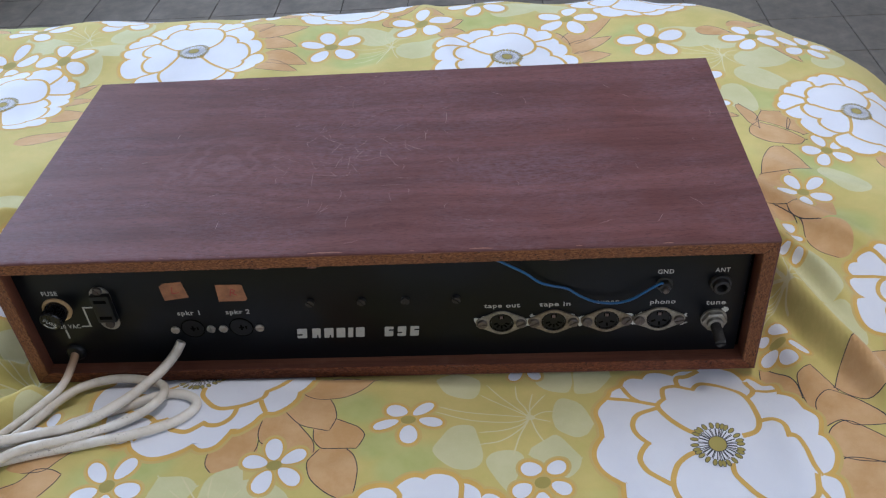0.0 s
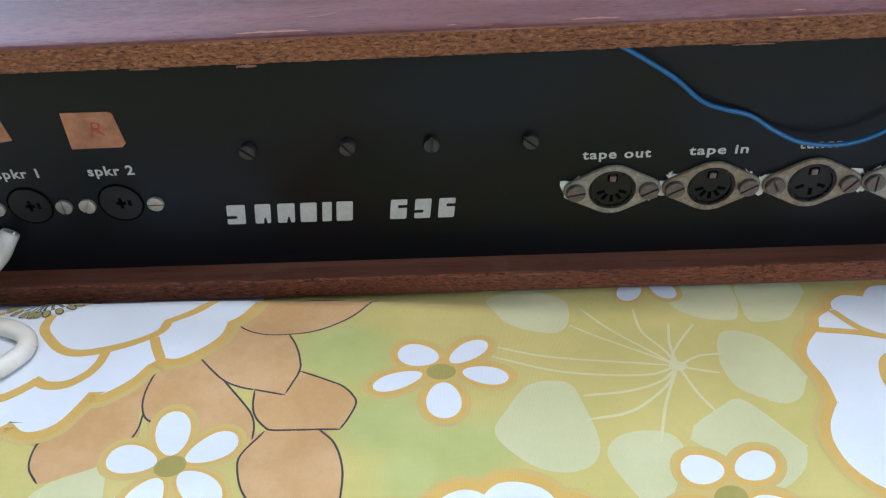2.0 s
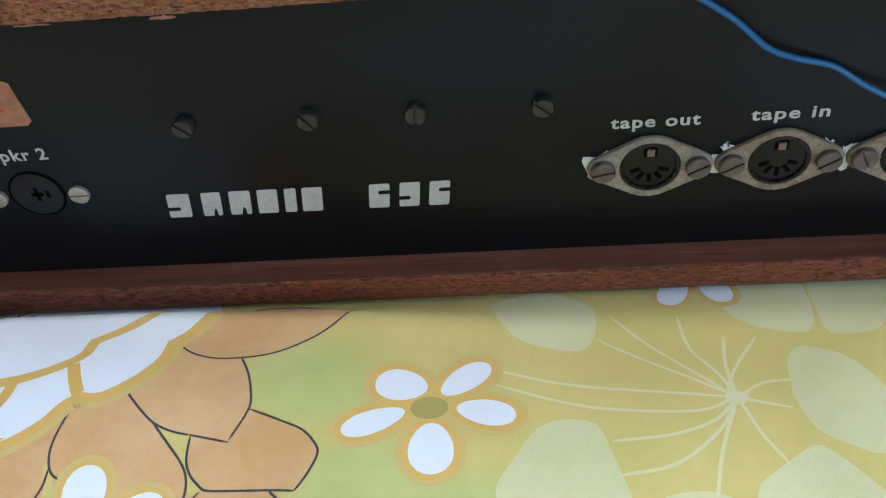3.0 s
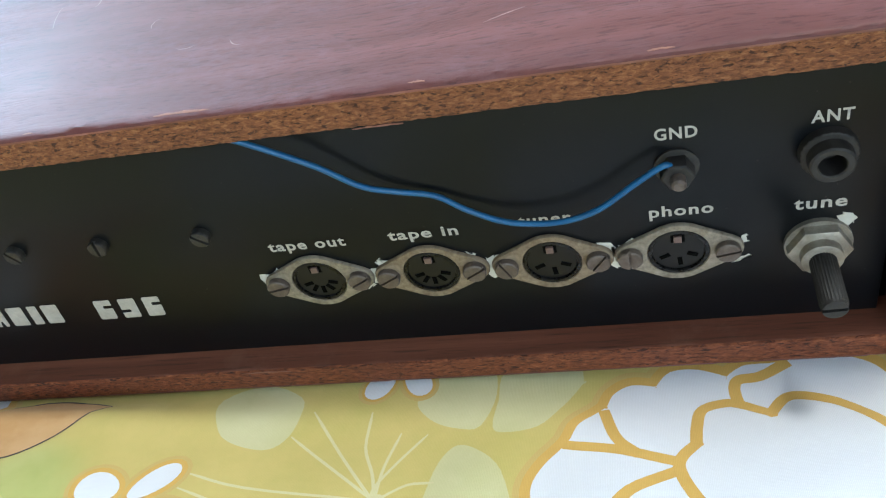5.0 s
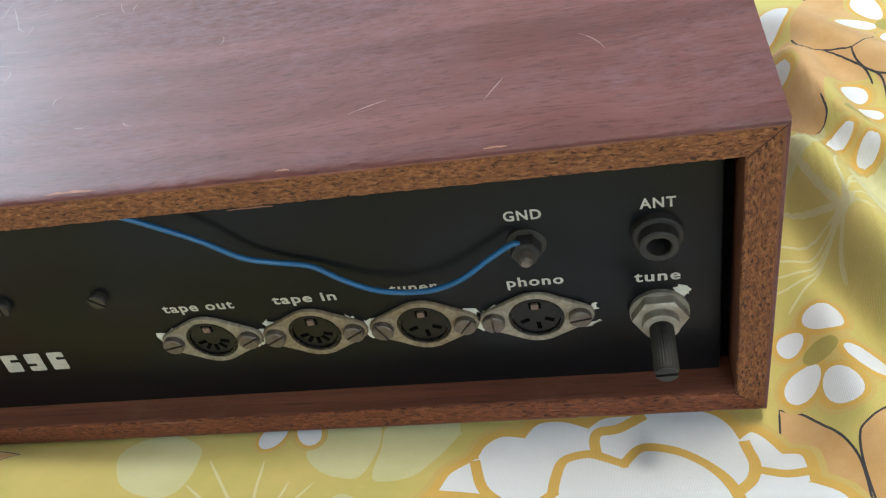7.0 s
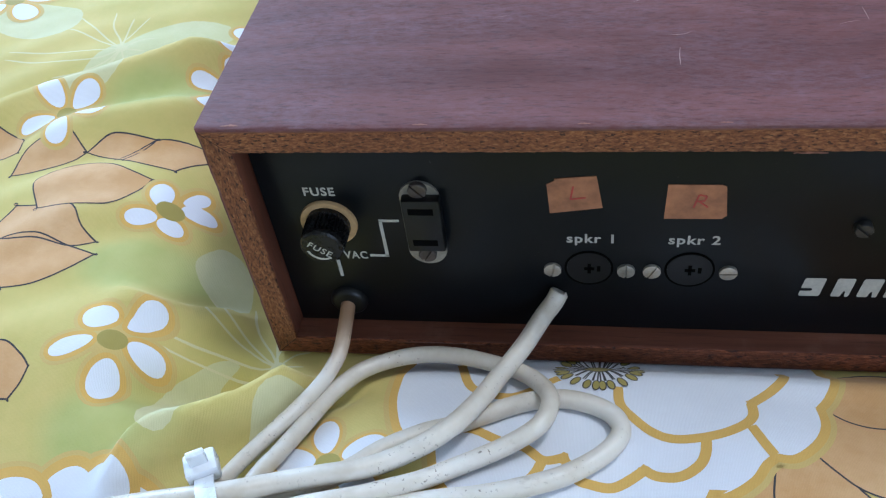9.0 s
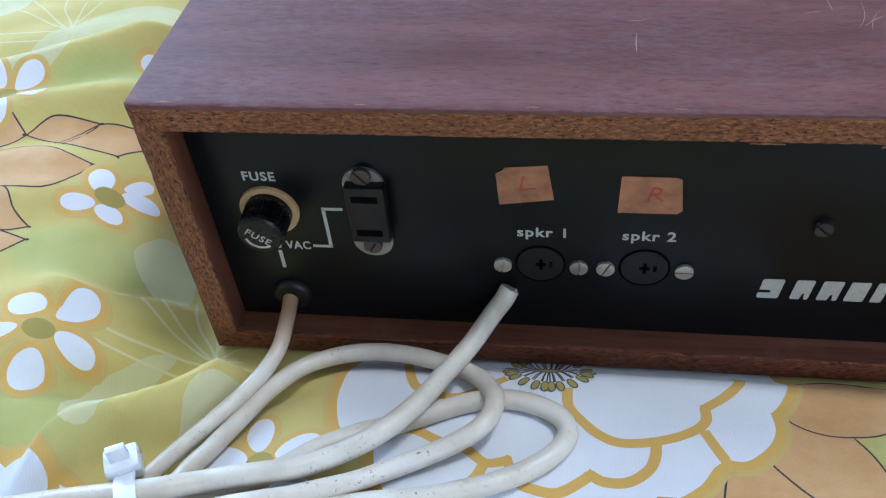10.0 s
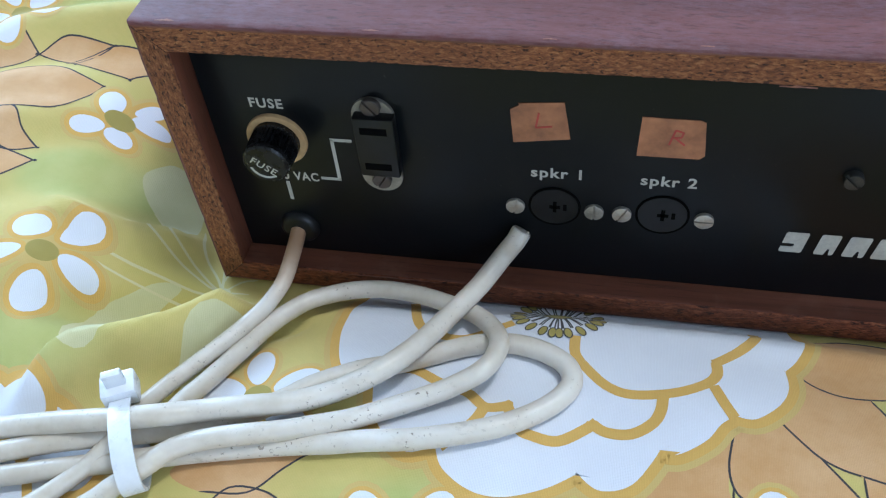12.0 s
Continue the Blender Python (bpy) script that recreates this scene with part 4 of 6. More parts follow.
for q in ((12.6, 49.4, 2.3, 2.2), (24.7, 41.3, 2.2, 2.8), (28.0, 40.2, 1.9, 0.6), (30.0, 36.4, 2.1, 0.3), (29.1, 33.0, 1.9, 5.7), (26.7, 30.0, 1.7, 5.0), (-36.91, 15.73, 1.9, 2.9), (-29.69, 13.59, 1.9, 0.4), (-31.63, 11.56, 1.9, 4.5), (31.4, 17.0, 1.7, 2), (-15.5, 54.5, 2, 0.5), (36.0, 36.5, 1.6, 0.8), (-41, 21, 2, 1),):
    pale_leaf(*q)
for q in ((8.0, -4.05), (-35.0, 46.6, 1.2, 0.2), (-3.4, 42.0, 1.2), (26.8, 37.0, 1.1, 0.2), (-31.8, 13.2, 1.0, 0.2), (-22.0, -0.6, 0.8, 0.3), (24.0, 5.0, 0.8, -0.4), (-8.0, -11.5)):
    umbel(*q)
# tan leaves beside the near flowers
tan_leaf([(-5.1, -2.2), (-4.6, -2.63), (-4.0, -2.85), (-3.35, -2.85), (-2.6, -2.7), (-1.9, -2.25), (-1.3, -1.6), (-0.75, -0.55, 1), (-1.5, -0.3), (-2.5, -0.1), (-3.5, -0.1), (-4.2, -0.35), (-5.2, -0.6)], [[(-5.1, -2.2), (-4.6, -2.63), (-4.0, -2.85), (-3.35, -2.85), (-2.6, -2.7), (-1.9, -2.25), (-1.3, -1.6), (-0.75, -0.55)], [(-4.45, -0.65), (-4.15, -0.33), (-3.5, -0.1), (-2.5, -0.1), (-1.5, -0.3), (-0.75, -0.55)]], 11.5)
tan_leaf([(-5.1, -2.2), (-5.9, -3.4), (-5.63, -4.06), (-5.3, -4.44), (-4.78, -4.94), (-4.27, -5.19), (-3.7, -5.32), (-2.99, -5.47, 1), (-2.72, -4.63), (-2.77, -4.1), (-3.0, -3.43), (-3.3, -2.8, 1)], [[(-5.63, -4.06), (-5.3, -4.44), (-4.78, -4.94), (-4.27, -5.19), (-3.7, -5.32), (-2.99, -5.47)], [(-2.99, -5.47), (-2.72, -4.63), (-2.77, -4.1), (-3.0, -3.43), (-3.3, -2.86)]], 9)
tan_leaf([(-2.72, -4.58), (-1.84, -4.94), (-1.44, -5.13), (-1.15, -5.43), (-1.02, -5.74), (-1.18, -6.25), (-1.37, -6.64, 1), (-1.87, -6.6), (-2.6, -6.59), (-3.21, -6.58), (-3.41, -6.47), (-3.66, -6.21), (-3.8, -5.87), (-3.84, -5.32, 1), (-2.99, -5.47, 1)], [[(-2.72, -4.58), (-1.84, -4.94), (-1.44, -5.13), (-1.15, -5.43), (-1.02, -5.74), (-1.18, -6.25), (-1.37, -6.64)], [(-1.37, -6.64), (-1.87, -6.6), (-2.6, -6.59), (-3.21, -6.58), (-3.41, -6.47), (-3.66, -6.21), (-3.8, -5.87), (-3.84, -5.32)]], 10)
tan_leaf([(-6.6, -3.9), (-6.72, -4.45), (-6.81, -4.9), (-6.88, -5.4), (-6.84, -5.82), (-6.67, -6.16), (-6.3, -6.8), (-5.0, -7.2), (-3.67, -6.87), (-3.69, -6.4), (-3.86, -6.0), (-4.27, -5.52), (-4.78, -4.94), (-5.63, -3.9)], [[(-6.72, -4.45), (-6.81, -4.9), (-6.88, -5.4), (-6.84, -5.82), (-6.67, -6.16), (-6.32, -6.35)], [(-4.78, -4.94), (-4.27, -5.52), (-3.86, -6.01), (-3.69, -6.41), (-3.67, -6.87)]], 7)
tan_leaf([(-6.75, -4.2), (-8.5, -5.2), (-9.36, -6.5), (-9.45, -7.05), (-9.36, -7.6), (-8.96, -8.15), (-8.2, -7.9), (-7.3, -7.48), (-6.74, -6.75), (-6.9, -5.9)], [[(-9.34, -6.64), (-9.45, -7.08), (-9.36, -7.65), (-8.96, -8.15)], [(-6.78, -6.02), (-6.84, -6.6), (-7.3, -7.48)]], 5)
tan_leaf([(-3.38, -6.61), (-3.87, -7.36), (-3.82, -7.98), (-3.52, -8.65), (-2.72, -9.29), (-2.09, -9.62), (-1.29, -9.67, 1), (-1.15, -8.67), (-1.16, -7.91), (-1.47, -7.1), (-1.94, -6.58)], [[(-3.38, -6.61), (-3.87, -7.36), (-3.82, -7.98), (-3.52, -8.65), (-2.72, -9.29), (-2.09, -9.62)], [(-1.29, -9.67), (-1.15, -8.67), (-1.16, -7.91), (-1.47, -7.1), (-1.94, -6.58)]], 8)
tan_leaf([(-19.5, -7.9), (-18.3, -7.75), (-17.6, -7.0), (-17.0, -6.5), (-16.1, -6.2, 1), (-17.0, -5.7), (-19.0, -6.4), (-20.5, -7.4)], [[(-19.5, -7.9), (-18.3, -7.75), (-17.6, -7.0), (-17.0, -6.5), (-16.1, -6.2)]], 5.5)
tan_leaf([(-20.4, -8.9), (-19.4, -8.45), (-18.8, -7.7), (-17.9, -7.65), (-17.2, -7.95, 1), (-17.4, -8.5), (-18.0, -9.45), (-19.6, -10.2)], [[(-20.4, -8.9), (-19.4, -8.45), (-18.8, -7.7), (-17.9, -7.65), (-17.2, -7.95)], [(-17.2, -7.95), (-17.4, -8.5), (-18.0, -9.45)]], 6)
tan_leaf([(21.44, -0.94), (21.61, 0.26, 1), (22.12, -0.05), (22.52, -0.81), (22.78, -1.47), (22.95, -2.21), (22.92, -3.23), (22.6, -4.0), (21.6, -3.0)], [[(21.44, -0.94), (21.61, 0.26)], [(21.61, 0.26), (22.12, -0.05), (22.52, -0.81), (22.78, -1.47), (22.95, -2.21), (22.92, -3.23), (22.8, -3.8)]], 8)
tan_leaf([(23.0, -3.9), (22.99, -2.3), (23.08, -1.5), (23.3, -1.23), (23.94, -0.84, 1), (24.57, -2.09), (24.9, -2.9), (24.3, -3.6), (23.5, -4.2)], [[(23.0, -3.9), (22.99, -2.3), (23.08, -1.5), (23.3, -1.23), (23.94, -0.84)], [(23.94, -0.84), (24.57, -2.09), (24.9, -2.9)]], 7)
traced_leaf([(25.4, -1.3), (26.0, -0.5), (26.8, -0.1), (27.4, -1.8), (27.2, -3.2), (26.4, -3.6), (25.4, -3.2), (24.8, -2.6)], 6.5)
traced_leaf([(23.3, -5.5), (23.4, -3.9), (23.8, -3.2), (24.5, -2.9), (25.6, -3.4), (26.6, -4.4), (27.0, -5.2), (25.2, -5.2), (24.4, -4.9)], 7.5)
traced_leaf([(23.5, -5.9), (24.2, -5.1), (25.0, -5.0), (26.3, -6.0), (27.6, -7.5), (25.8, -7.6), (24.6, -7.5), (23.7, -7.2)], 8)
traced_leaf([(23.3, -8.8), (23.6, -7.6), (24.4, -7.3), (26.0, -7.8), (27.6, -9.2), (26.4, -11), (24.6, -11), (23.5, -10)], 8.5)
traced_leaf([(27.2, -1.0), (27.6, -0.2), (28.6, 0.0), (29.6, -1.2), (29.4, -3.0), (28.2, -3.6), (27.3, -2.6)], 7.2)
traced_leaf([(29.09, 24.13), (29.88, 26.44), (31.35, 26.99), (31.79, 24.03), (30.15, 23.32)], 6.0)
traced_leaf([(27.19, 25.92), (28.07, 27.82), (29.46, 27.54), (29.75, 25.71), (29.17, 24.12), (28.11, 25.2)], 6.4)
traced_leaf([(26.11, 28.4), (26.53, 28.9), (27.41, 27.0), (27.12, 24.67), (26.48, 25.6)], 6.8)
traced_leaf([(26.41, 24.69), (27.2, 25.59), (28.49, 24.5), (30.11, 22.66), (29.35, 21.92), (27.37, 22.29), (26.28, 23.52)], 7.2)
traced_leaf([(26.12, 19.58), (27.17, 21.49), (28.16, 21.59), (29.06, 20.23), (29.52, 18.93), (27.57, 17.96), (25.67, 17.98)], 7.6)
tan_leaf([(24.49, 14.9), (24.9, 13.74), (25.73, 13.31), (26.22, 13.13), (26.88, 13.69), (27.26, 14.58), (27.78, 16.47), (27.5, 18.0), (26.0, 18.4), (24.9, 16.6)], [[(24.49, 14.9), (24.61, 14.21), (24.9, 13.74), (25.27, 13.54), (25.73, 13.31), (26.22, 13.13), (26.88, 13.69)], [(26.88, 13.69), (27.26, 14.58), (27.58, 15.61), (27.78, 16.47), (27.5, 17.9)]], 8.0)
tan_leaf([(25.27, 13.54), (26.22, 13.13), (26.88, 13.69), (27.26, 14.58), (27.78, 16.47), (29.5, 15.5), (29.2, 12.2), (27.78, 11.15), (27.09, 11.51), (26.6, 11.9), (26.12, 12.54), (25.69, 13.1)], [[(25.27, 13.54), (25.69, 13.1), (26.12, 12.54), (26.6, 11.9), (27.09, 11.51), (27.78, 11.15)], [(26.07, 13.17), (26.14, 12.68), (26.32, 12.24), (26.42, 11.91), (26.47, 11.6)]], 8.4)
tan_leaf([(26.6, 11.9), (27.09, 11.51), (27.78, 11.15), (29.2, 11.0), (29.3, 9.0), (28.3, 8.2), (27.31, 8.8), (26.87, 9.52), (26.74, 10.03), (26.72, 10.56), (26.77, 11.16)], [[(26.6, 11.9), (26.74, 11.61), (26.77, 11.16), (26.72, 10.56), (26.74, 10.03), (26.87, 9.52), (27.31, 8.8), (28.3, 8.2)]], 8.8)
traced_leaf([(-31.4, 4.2), (-31.07, 5.12), (-30.17, 5.49), (-28.97, 5.32), (-28.01, 4.95), (-27.2, 4.71), (-27.4, 3.99), (-27.84, 3.26), (-28.65, 2.94), (-30.72, 2.88)], 9.0)
traced_leaf([(-32.77, 4.76), (-32.66, 5.95), (-31.98, 6.67), (-31.18, 7), (-30.37, 6.2), (-30.88, 5.68), (-31.99, 5.05)], 6.0)
traced_leaf([(-30.37, 6.2), (-29.75, 6.85), (-29.1, 7.02), (-27.85, 6.95), (-28.3, 6.3), (-28.69, 5.67)], 7.0)
traced_leaf([(-28.9, 5.74), (-27.73, 5.41), (-26.61, 5.37), (-26.08, 6.13), (-25.8, 6.65), (-25.77, 7.25), (-26.34, 7.14), (-27.85, 6.93)], 8.0)
traced_leaf([(-32.16, 1.91), (-31.6, 3.05), (-29.45, 2.93), (-28.76, 2.16), (-28.14, 1.68), (-28.96, 1.44), (-30.24, 1.64), (-31.5, 1.47)], 6.5)
traced_leaf([(-31.92, 0.52), (-31.48, 1.44), (-30.32, 1.81), (-29.08, 1.46), (-28.01, 1.15), (-28.75, 0.47), (-29.69, -0.21), (-30.57, -0.52)], 6.2)
traced_leaf([(-30.53, -2.98), (-29.62, -2.46), (-28.89, -2.81), (-28.5, -3.18), (-28.64, -3.67), (-28.94, -4.14), (-29.94, -4.02)], 6.6)
traced_leaf([(-36.32, 7.97), (-33.39, 6.84), (-33.01, 6.35), (-32.97, 5.89), (-33.68, 5.59), (-34.86, 5.7)], 6.9)
for q in ((23.0, 27.8, 26.0, 26.5, 0.9), (-17.6, 45.6, -12.3, 47.6, 1.3), (-16.6, 44.4, -12.8, 43.0, 1.3), (-16.2, 41.6, -11.4, 39.6, 1.5), (-16.6, 39.5, -12.0, 38.0, 1.3), (-18.6, 47.6, -15.8, 48.0, 1.4), (-15.9, 51.4, -13.4, 51.2, 1.3), (-18.9, 50.5, -15.8, 53.6, 1.2), (10.8, 43.5, 13.6, 41.0, 1.2),):
    leaf(*q)
for q in ((12.8, 41.2, 18.4, 46.8, 1.2), (13.0, 40.0, 17.6, 42.3, 1.15), (13.4, 38.6, 17.2, 38.8, 1.3), (0.8, 46.2, 3.4, 47.2, 1.0), (1.2, 45.4, 4.4, 42.2, 1.4), (-4.4, 49.4, -1.2, 52.6, 1.2), (-4.6, 48.6, -2.6, 47.0, 1.2), (-1.4, 50.2, 1.6, 48.2, 1.0), (-37.6, 36.5, -38.2, 39.4, 0.9), (-36.0, 34.0, -31.0, 37.4, 1.1), (-35.2, 33.0, -30.2, 34.6, 1.3), (-34.6, 30.5, -28.6, 30.6, 1.4), (-49.0, 52.0, -46.4, 56.4, 1.3), (-47.6, 50.0, -44.0, 48.2, 1.2), (25.4, 42.6, 28.6, 41.2, 1.0), (28.4, 43.0, 32.2, 44.4, 1.1), (30.8, 41.0, 33.6, 35.8, 0.9), (35.0, 21.0, 37.5, 17.0, 1.1),):
    leaf(*q)
for q in ((-33, 24, -29, 27, 1.3), (-20.6, -10.2, -24.0, -12.0, 1.5), (30.0, -4.5, 32.6, -7.5, 1.6), (14.5, -13.0, 12.0, -16.2, 1.4),):
    leaf(*q)
flower_of(1.25, -4.42, [(0.58, -3.73, 0.6, 0.5, -10), (2.02, -3.45, 0.75, 0.36, 48), (2.5, -4.5, 0.66, 0.38, -10), (1.35, -5.55, 0.68, 0.48, -88), (0.06, -4.86, 0.74, 0.32, 27)])
flower_of(-26.2, -2.05, [(-26.8, -1.33, 0.54, 0.42, 20), (-25.5, -1.02, 0.66, 0.3, 47), (-25.3, -2.15, 0.5, 0.38, -20), (-26.25, -3.2, 0.6, 0.36, 70), (-27.35, -2.45, 0.7, 0.28, 25)])
flower_of(-26.2, 3.5, [(-26.63, 4.05, 0.6, 0.38, 105), (-25.7, 4.5, 0.52, 0.22, 62), (-25.5, 3.95, 0.5, 0.35, 30), (-26.1, 2.92, 0.4, 0.3, 0), (-27.0, 2.93, 0.52, 0.28, 20)])
flower_of(22.8, 1.4, [(23.1, 2.45, 0.62, 0.42, -60), (23.75, 0.68, 0.7, 0.25, -52), (23.05, 0.1, 0.66, 0.36, -72), (22.28, 0.72, 0.5, 0.4, 45), (22.18, 2.05, 0.42, 0.34, 80)])
flower_of(25.4, 9.4, [(25.75, 11.1, 0.6, 0.42, 60), (26.05, 10.1, 0.45, 0.28, 20), (24.65, 8.25, 0.38, 0.32, 30), (25.2, 7.3, 0.42, 0.28, 80)])
tan_leaf([(22.7, 12.2), (22.9, 13.4), (23.5, 14.4), (24.3, 15.0), (24.61, 14.21), (25.27, 13.54), (26.07, 13.17), (26.14, 12.68), (26.42, 11.91), (25.9, 11.95), (25.2, 11.8), (24.8, 11.2), (24.6, 10.4), (24.52, 9.54), (24.38, 9.17), (24.1, 9.25), (23.44, 11.0), (22.9, 11.9)], [[(24.47, 10.26), (24.52, 9.54), (24.38, 9.17), (24.19, 9.17)]], 5.2)
flower_of(22.4, 15.2, [(24.1, 16.6, 1.15, 0.55, 70), (23.25, 15.4, 0.85, 0.22, 75), (23.55, 12.95, 0.85, 0.25, -68), (23.1, 13.75, 0.35, 0.12, -70)])
flower_of(8.45, -8.55, [(7.9, -7.75, 0.55, 0.42, 0), (9.2, -7.7, 0.52, 0.42, 20), (9.4, -8.9, 0.55, 0.36, -30), (8.4, -9.6, 0.5, 0.4, 90), (7.4, -9.0, 0.55, 0.4, 30)])
for q in ((7.85, 0.9, 0.95, 1.6), (-5.6, -7.75, 1.15, 0.5), (-14.4, -8.8, 1.2, 1.1), (-19.0, -4.95, 1.1, 1.85), (-31.9, 8.1, 1.1, 1.1), (31.4, 21.4, 1.2, 0.6), (-32.6, 52.2, 2.2, 0.5), (-18.1, 53.2, 2.0, 0.2), (-9.5, 43.0, 1.9, 0.5), (-0.8, 47.0, 1.9, 0.3), (4.9, 51.0, 2.0, 0.7), (13.6, 46.2, 1.9, 0.1), (21.2, 41.0, 1.9, 0.4), (30.1, 40.3, 1.7, 0.6), (34.6, 39.2, 1.6, 0.2),):
    small_flower(*q)
for q in ((-41.1, 49.0, 2.0, 0.2), (-35.6, 41.2, 1.9, 0.5), (-41.8, 42.2, 1.9, 0.1), (-26.6, 55.5, 2.0, 0.7), (23.6, 33.0, 1.5, 0.3), (28.0, 15.6, 1.2, 0.8), (24.0, 28.8, 1.2, 0.2), (-38.98, 17.44, 1.3, 0.4), (-26.0, 10.6, 1.1, 0.6), (-25.6, 14.0, 1.1, 0.2), (-31.5, -8.5, 1.4, 0.4), (15.6, -15.0, 1.3, 0.3),):
    small_flower(*q)
NEAR_RIM = [(-6.0, 2.4), (-5.75, 3.1), (-5.2, 3.85), (-4.95, 4.5), (-4.5, 4.95), (-4.27, 5.2, 1), (-4.1, 5.65), (-3.65, 5.95), (-3.03, 5.9, 1), (-2.65, 6.35), (-1.95, 6.4), (-1.25, 6.15, 1), (-0.8, 6.45), (0.0, 6.5), (1.0, 6.7), (2.05, 6.45), (2.5, 6.05), (2.7, 5.55, 1), (3.05, 5.8), (3.4, 5.45), (3.62, 4.85, 1), (4.0, 4.7), (4.05, 4.2), (4.0, 3.6, 1)]
NEAR_RIM += [(4.64, 3.1), (4.93, 2.1, 1), (5.48, 1.42), (5.2, 0.3, 1), (5.56, 0.0), (5.7, -0.9), (5.3, -1.8), (4.65, -2.2, 1), (5.4, -2.45), (5.5, -3.3), (5.1, -4.6), (4.0, -5.4, 1), (3.0, -6.3), (1.2, -6.5), (0.3, -5.9, 1), (-1.0, -6.4), (-2.8, -6.0), (-3.4, -4.9, 1), (-4.6, -4.9), (-5.1, -3.6), (-5.1, -2.5, 1), (-6.06, -1.83), (-6.4, -1.1), (-6.3, -0.3), (-5.85, 0.5, 1), (-5.85, 1.4)]
bloom(17.75, -6.2, NEAR_RIM, [
    [(-5.3, 3.78), (-4.97, 3.73), (-3.9, 3.6), (-2.6, 3.2)],
    [(-4.35, 5.05), (-4.03, 4.0), (-3.5, 3.45)],
    [(-2.55, 2.98), (-3.74, 2.4), (-4.24, 1.45), (-4.15, 0.65), (-3.63, 0.05, 1), (-4.05, -0.6), (-4.2, -1.2), (-3.9, -1.9), (-3.2, -2.35), (-2.7, -2.6)],
    [(-0.86, 0.63), (-1.52, 1.09), (-2.25, 2.06), (-2.62, 3.1), (-2.18, 3.75, 1), (-2.12, 4.4), (-1.95, 5.05), (-1.4, 5.28), (-1.0, 5.2), (-0.35, 4.82, 1), (0.03, 5.35), (0.5, 5.42), (1.2, 5.15), (1.8, 4.5), (2.28, 3.5), (2.45, 2.2), (2.4, 1.2), (2.1, 0.7), (1.4, 0.5)],
    [(-1.05, 5.25), (-1.1, 5.75), (-0.95, 6.02), (-0.43, 6.1), (0.3, 6.5)],
    [(2.35, 3.45), (2.74, 3.88), (2.9, 4.55), (2.8, 5.5)],
    [(2.84, 4.25), (3.5, 3.97), (4.05, 3.97)],
    [(2.38, 1.34), (3.1, 1.35), (3.55, 0.9), (3.64, 0.15, 1), (4.05, 0.0), (4.3, -0.7), (4.42, -1.6), (4.65, -2.2)],
    [(4.45, -2.2), (4.35, -3.0), (4.6, -3.8), (4.0, -5.4)],
    [(-0.9, -0.46), (-1.53, -0.64), (-2.2, -1.2), (-2.56, -1.9), (-2.7, -2.6), (-2.5, -3.4), (-1.6, -4.6), (-0.3, -5.0, 1), (1.0, -4.6), (1.9, -3.6)],
    [(0.55, -1.1), (0.56, -1.8), (1.0, -2.5), (1.55, -3.2), (2.6, -4.0), (4.0, -3.6), (4.4, -2.6)],
])
LOOP_RIM = [(6.65, 0.43), (6.7, -0.3), (6.41, -1.0), (6.05, -1.5, 1), (6.05, -2.2), (5.75, -2.85), (5.15, -3.4), (4.65, -3.4, 1), (4.3, -3.7), (3.95, -4.2), (3.3, -4.65), (2.85, -4.65, 1), (2.25, -5.55), (1.5, -5.8), (0.95, -5.45, 1), (0.2, -5.95), (-0.75, -6.3), (-1.55, -6.25), (-2.3, -5.8), (-2.55, -5.3, 1), (-3.4, -5.5), (-4.3, -4.6), (-4.65, -3.3, 1), (-5.55, -3.1), (-6.0, -2.1), (-6.15, -1.0), (-5.95, 0.3), (-4.65, 3.2), (-1.65, 5.2), (2.35, 5.2), (5.35, 3.2)]
bloom(-11.35, -0.7, LOOP_RIM, [
    [(0.55, -1.2), (0.6, -1.9), (0.95, -2.4), (1.5, -2.9), (2.15, -3.08), (3.15, -2.9), (3.9, -2.52), (4.25, -2.1), (4.27, -1.6, 1), (4.95, -0.95), (5.4, -0.3), (5.5, 0.5)],
    [(4.15, -2.5), (4.4, -3.05), (4.62, -3.45)],
    [(2.9, -3.05), (2.85, -3.5), (2.65, -3.9), (2.15, -4.25), (1.55, -4.27), (1.2, -4.08, 1), (1.05, -4.25), (0.4, -4.68), (-0.25, -4.63), (-0.6, -4.5), (-0.95, -3.9, 1), (-1.5, -4.05), (-2.05, -3.6), (-2.75, -3.45)],
    [(-1.5, -4.05), (-1.75, -4.6), (-2.45, -5.3)],
    [(-2.8, -3.3), (-3.7, -2.85), (-4.5, -3.1)],
    [(-4.4, 0.4), (-3.95, -0.9), (-3.3, -1.35), (-2.4, -1.5), (-1.2, -0.8)],
])
big_flower(2.9, -15.0, turn=radians(10))
big_flower(-26.0, -11.3, turn=radians(5), scale=0.85)
big_flower(-23.1, 42.8, turn=radians(14), scale=1.08, squash=1.15)
big_flower(7.6, 38.6, turn=radians(5), scale=1.05)
big_flower(35.5, 27.3, turn=radians(20), scale=0.86, squash=1.1)
big_flower(-38.6, 33.4, turn=radians(-10), scale=1.05)
big_flower(-9.0, 55.0, turn=radians(8), scale=1.05)
big_flower(33.9, 3.4, turn=radians(-6), scale=0.95)
big_flower(-33.2, 57.5, turn=radians(30), scale=1.0)
big_flower(20.5, 52.5, turn=radians(12), scale=1.0)
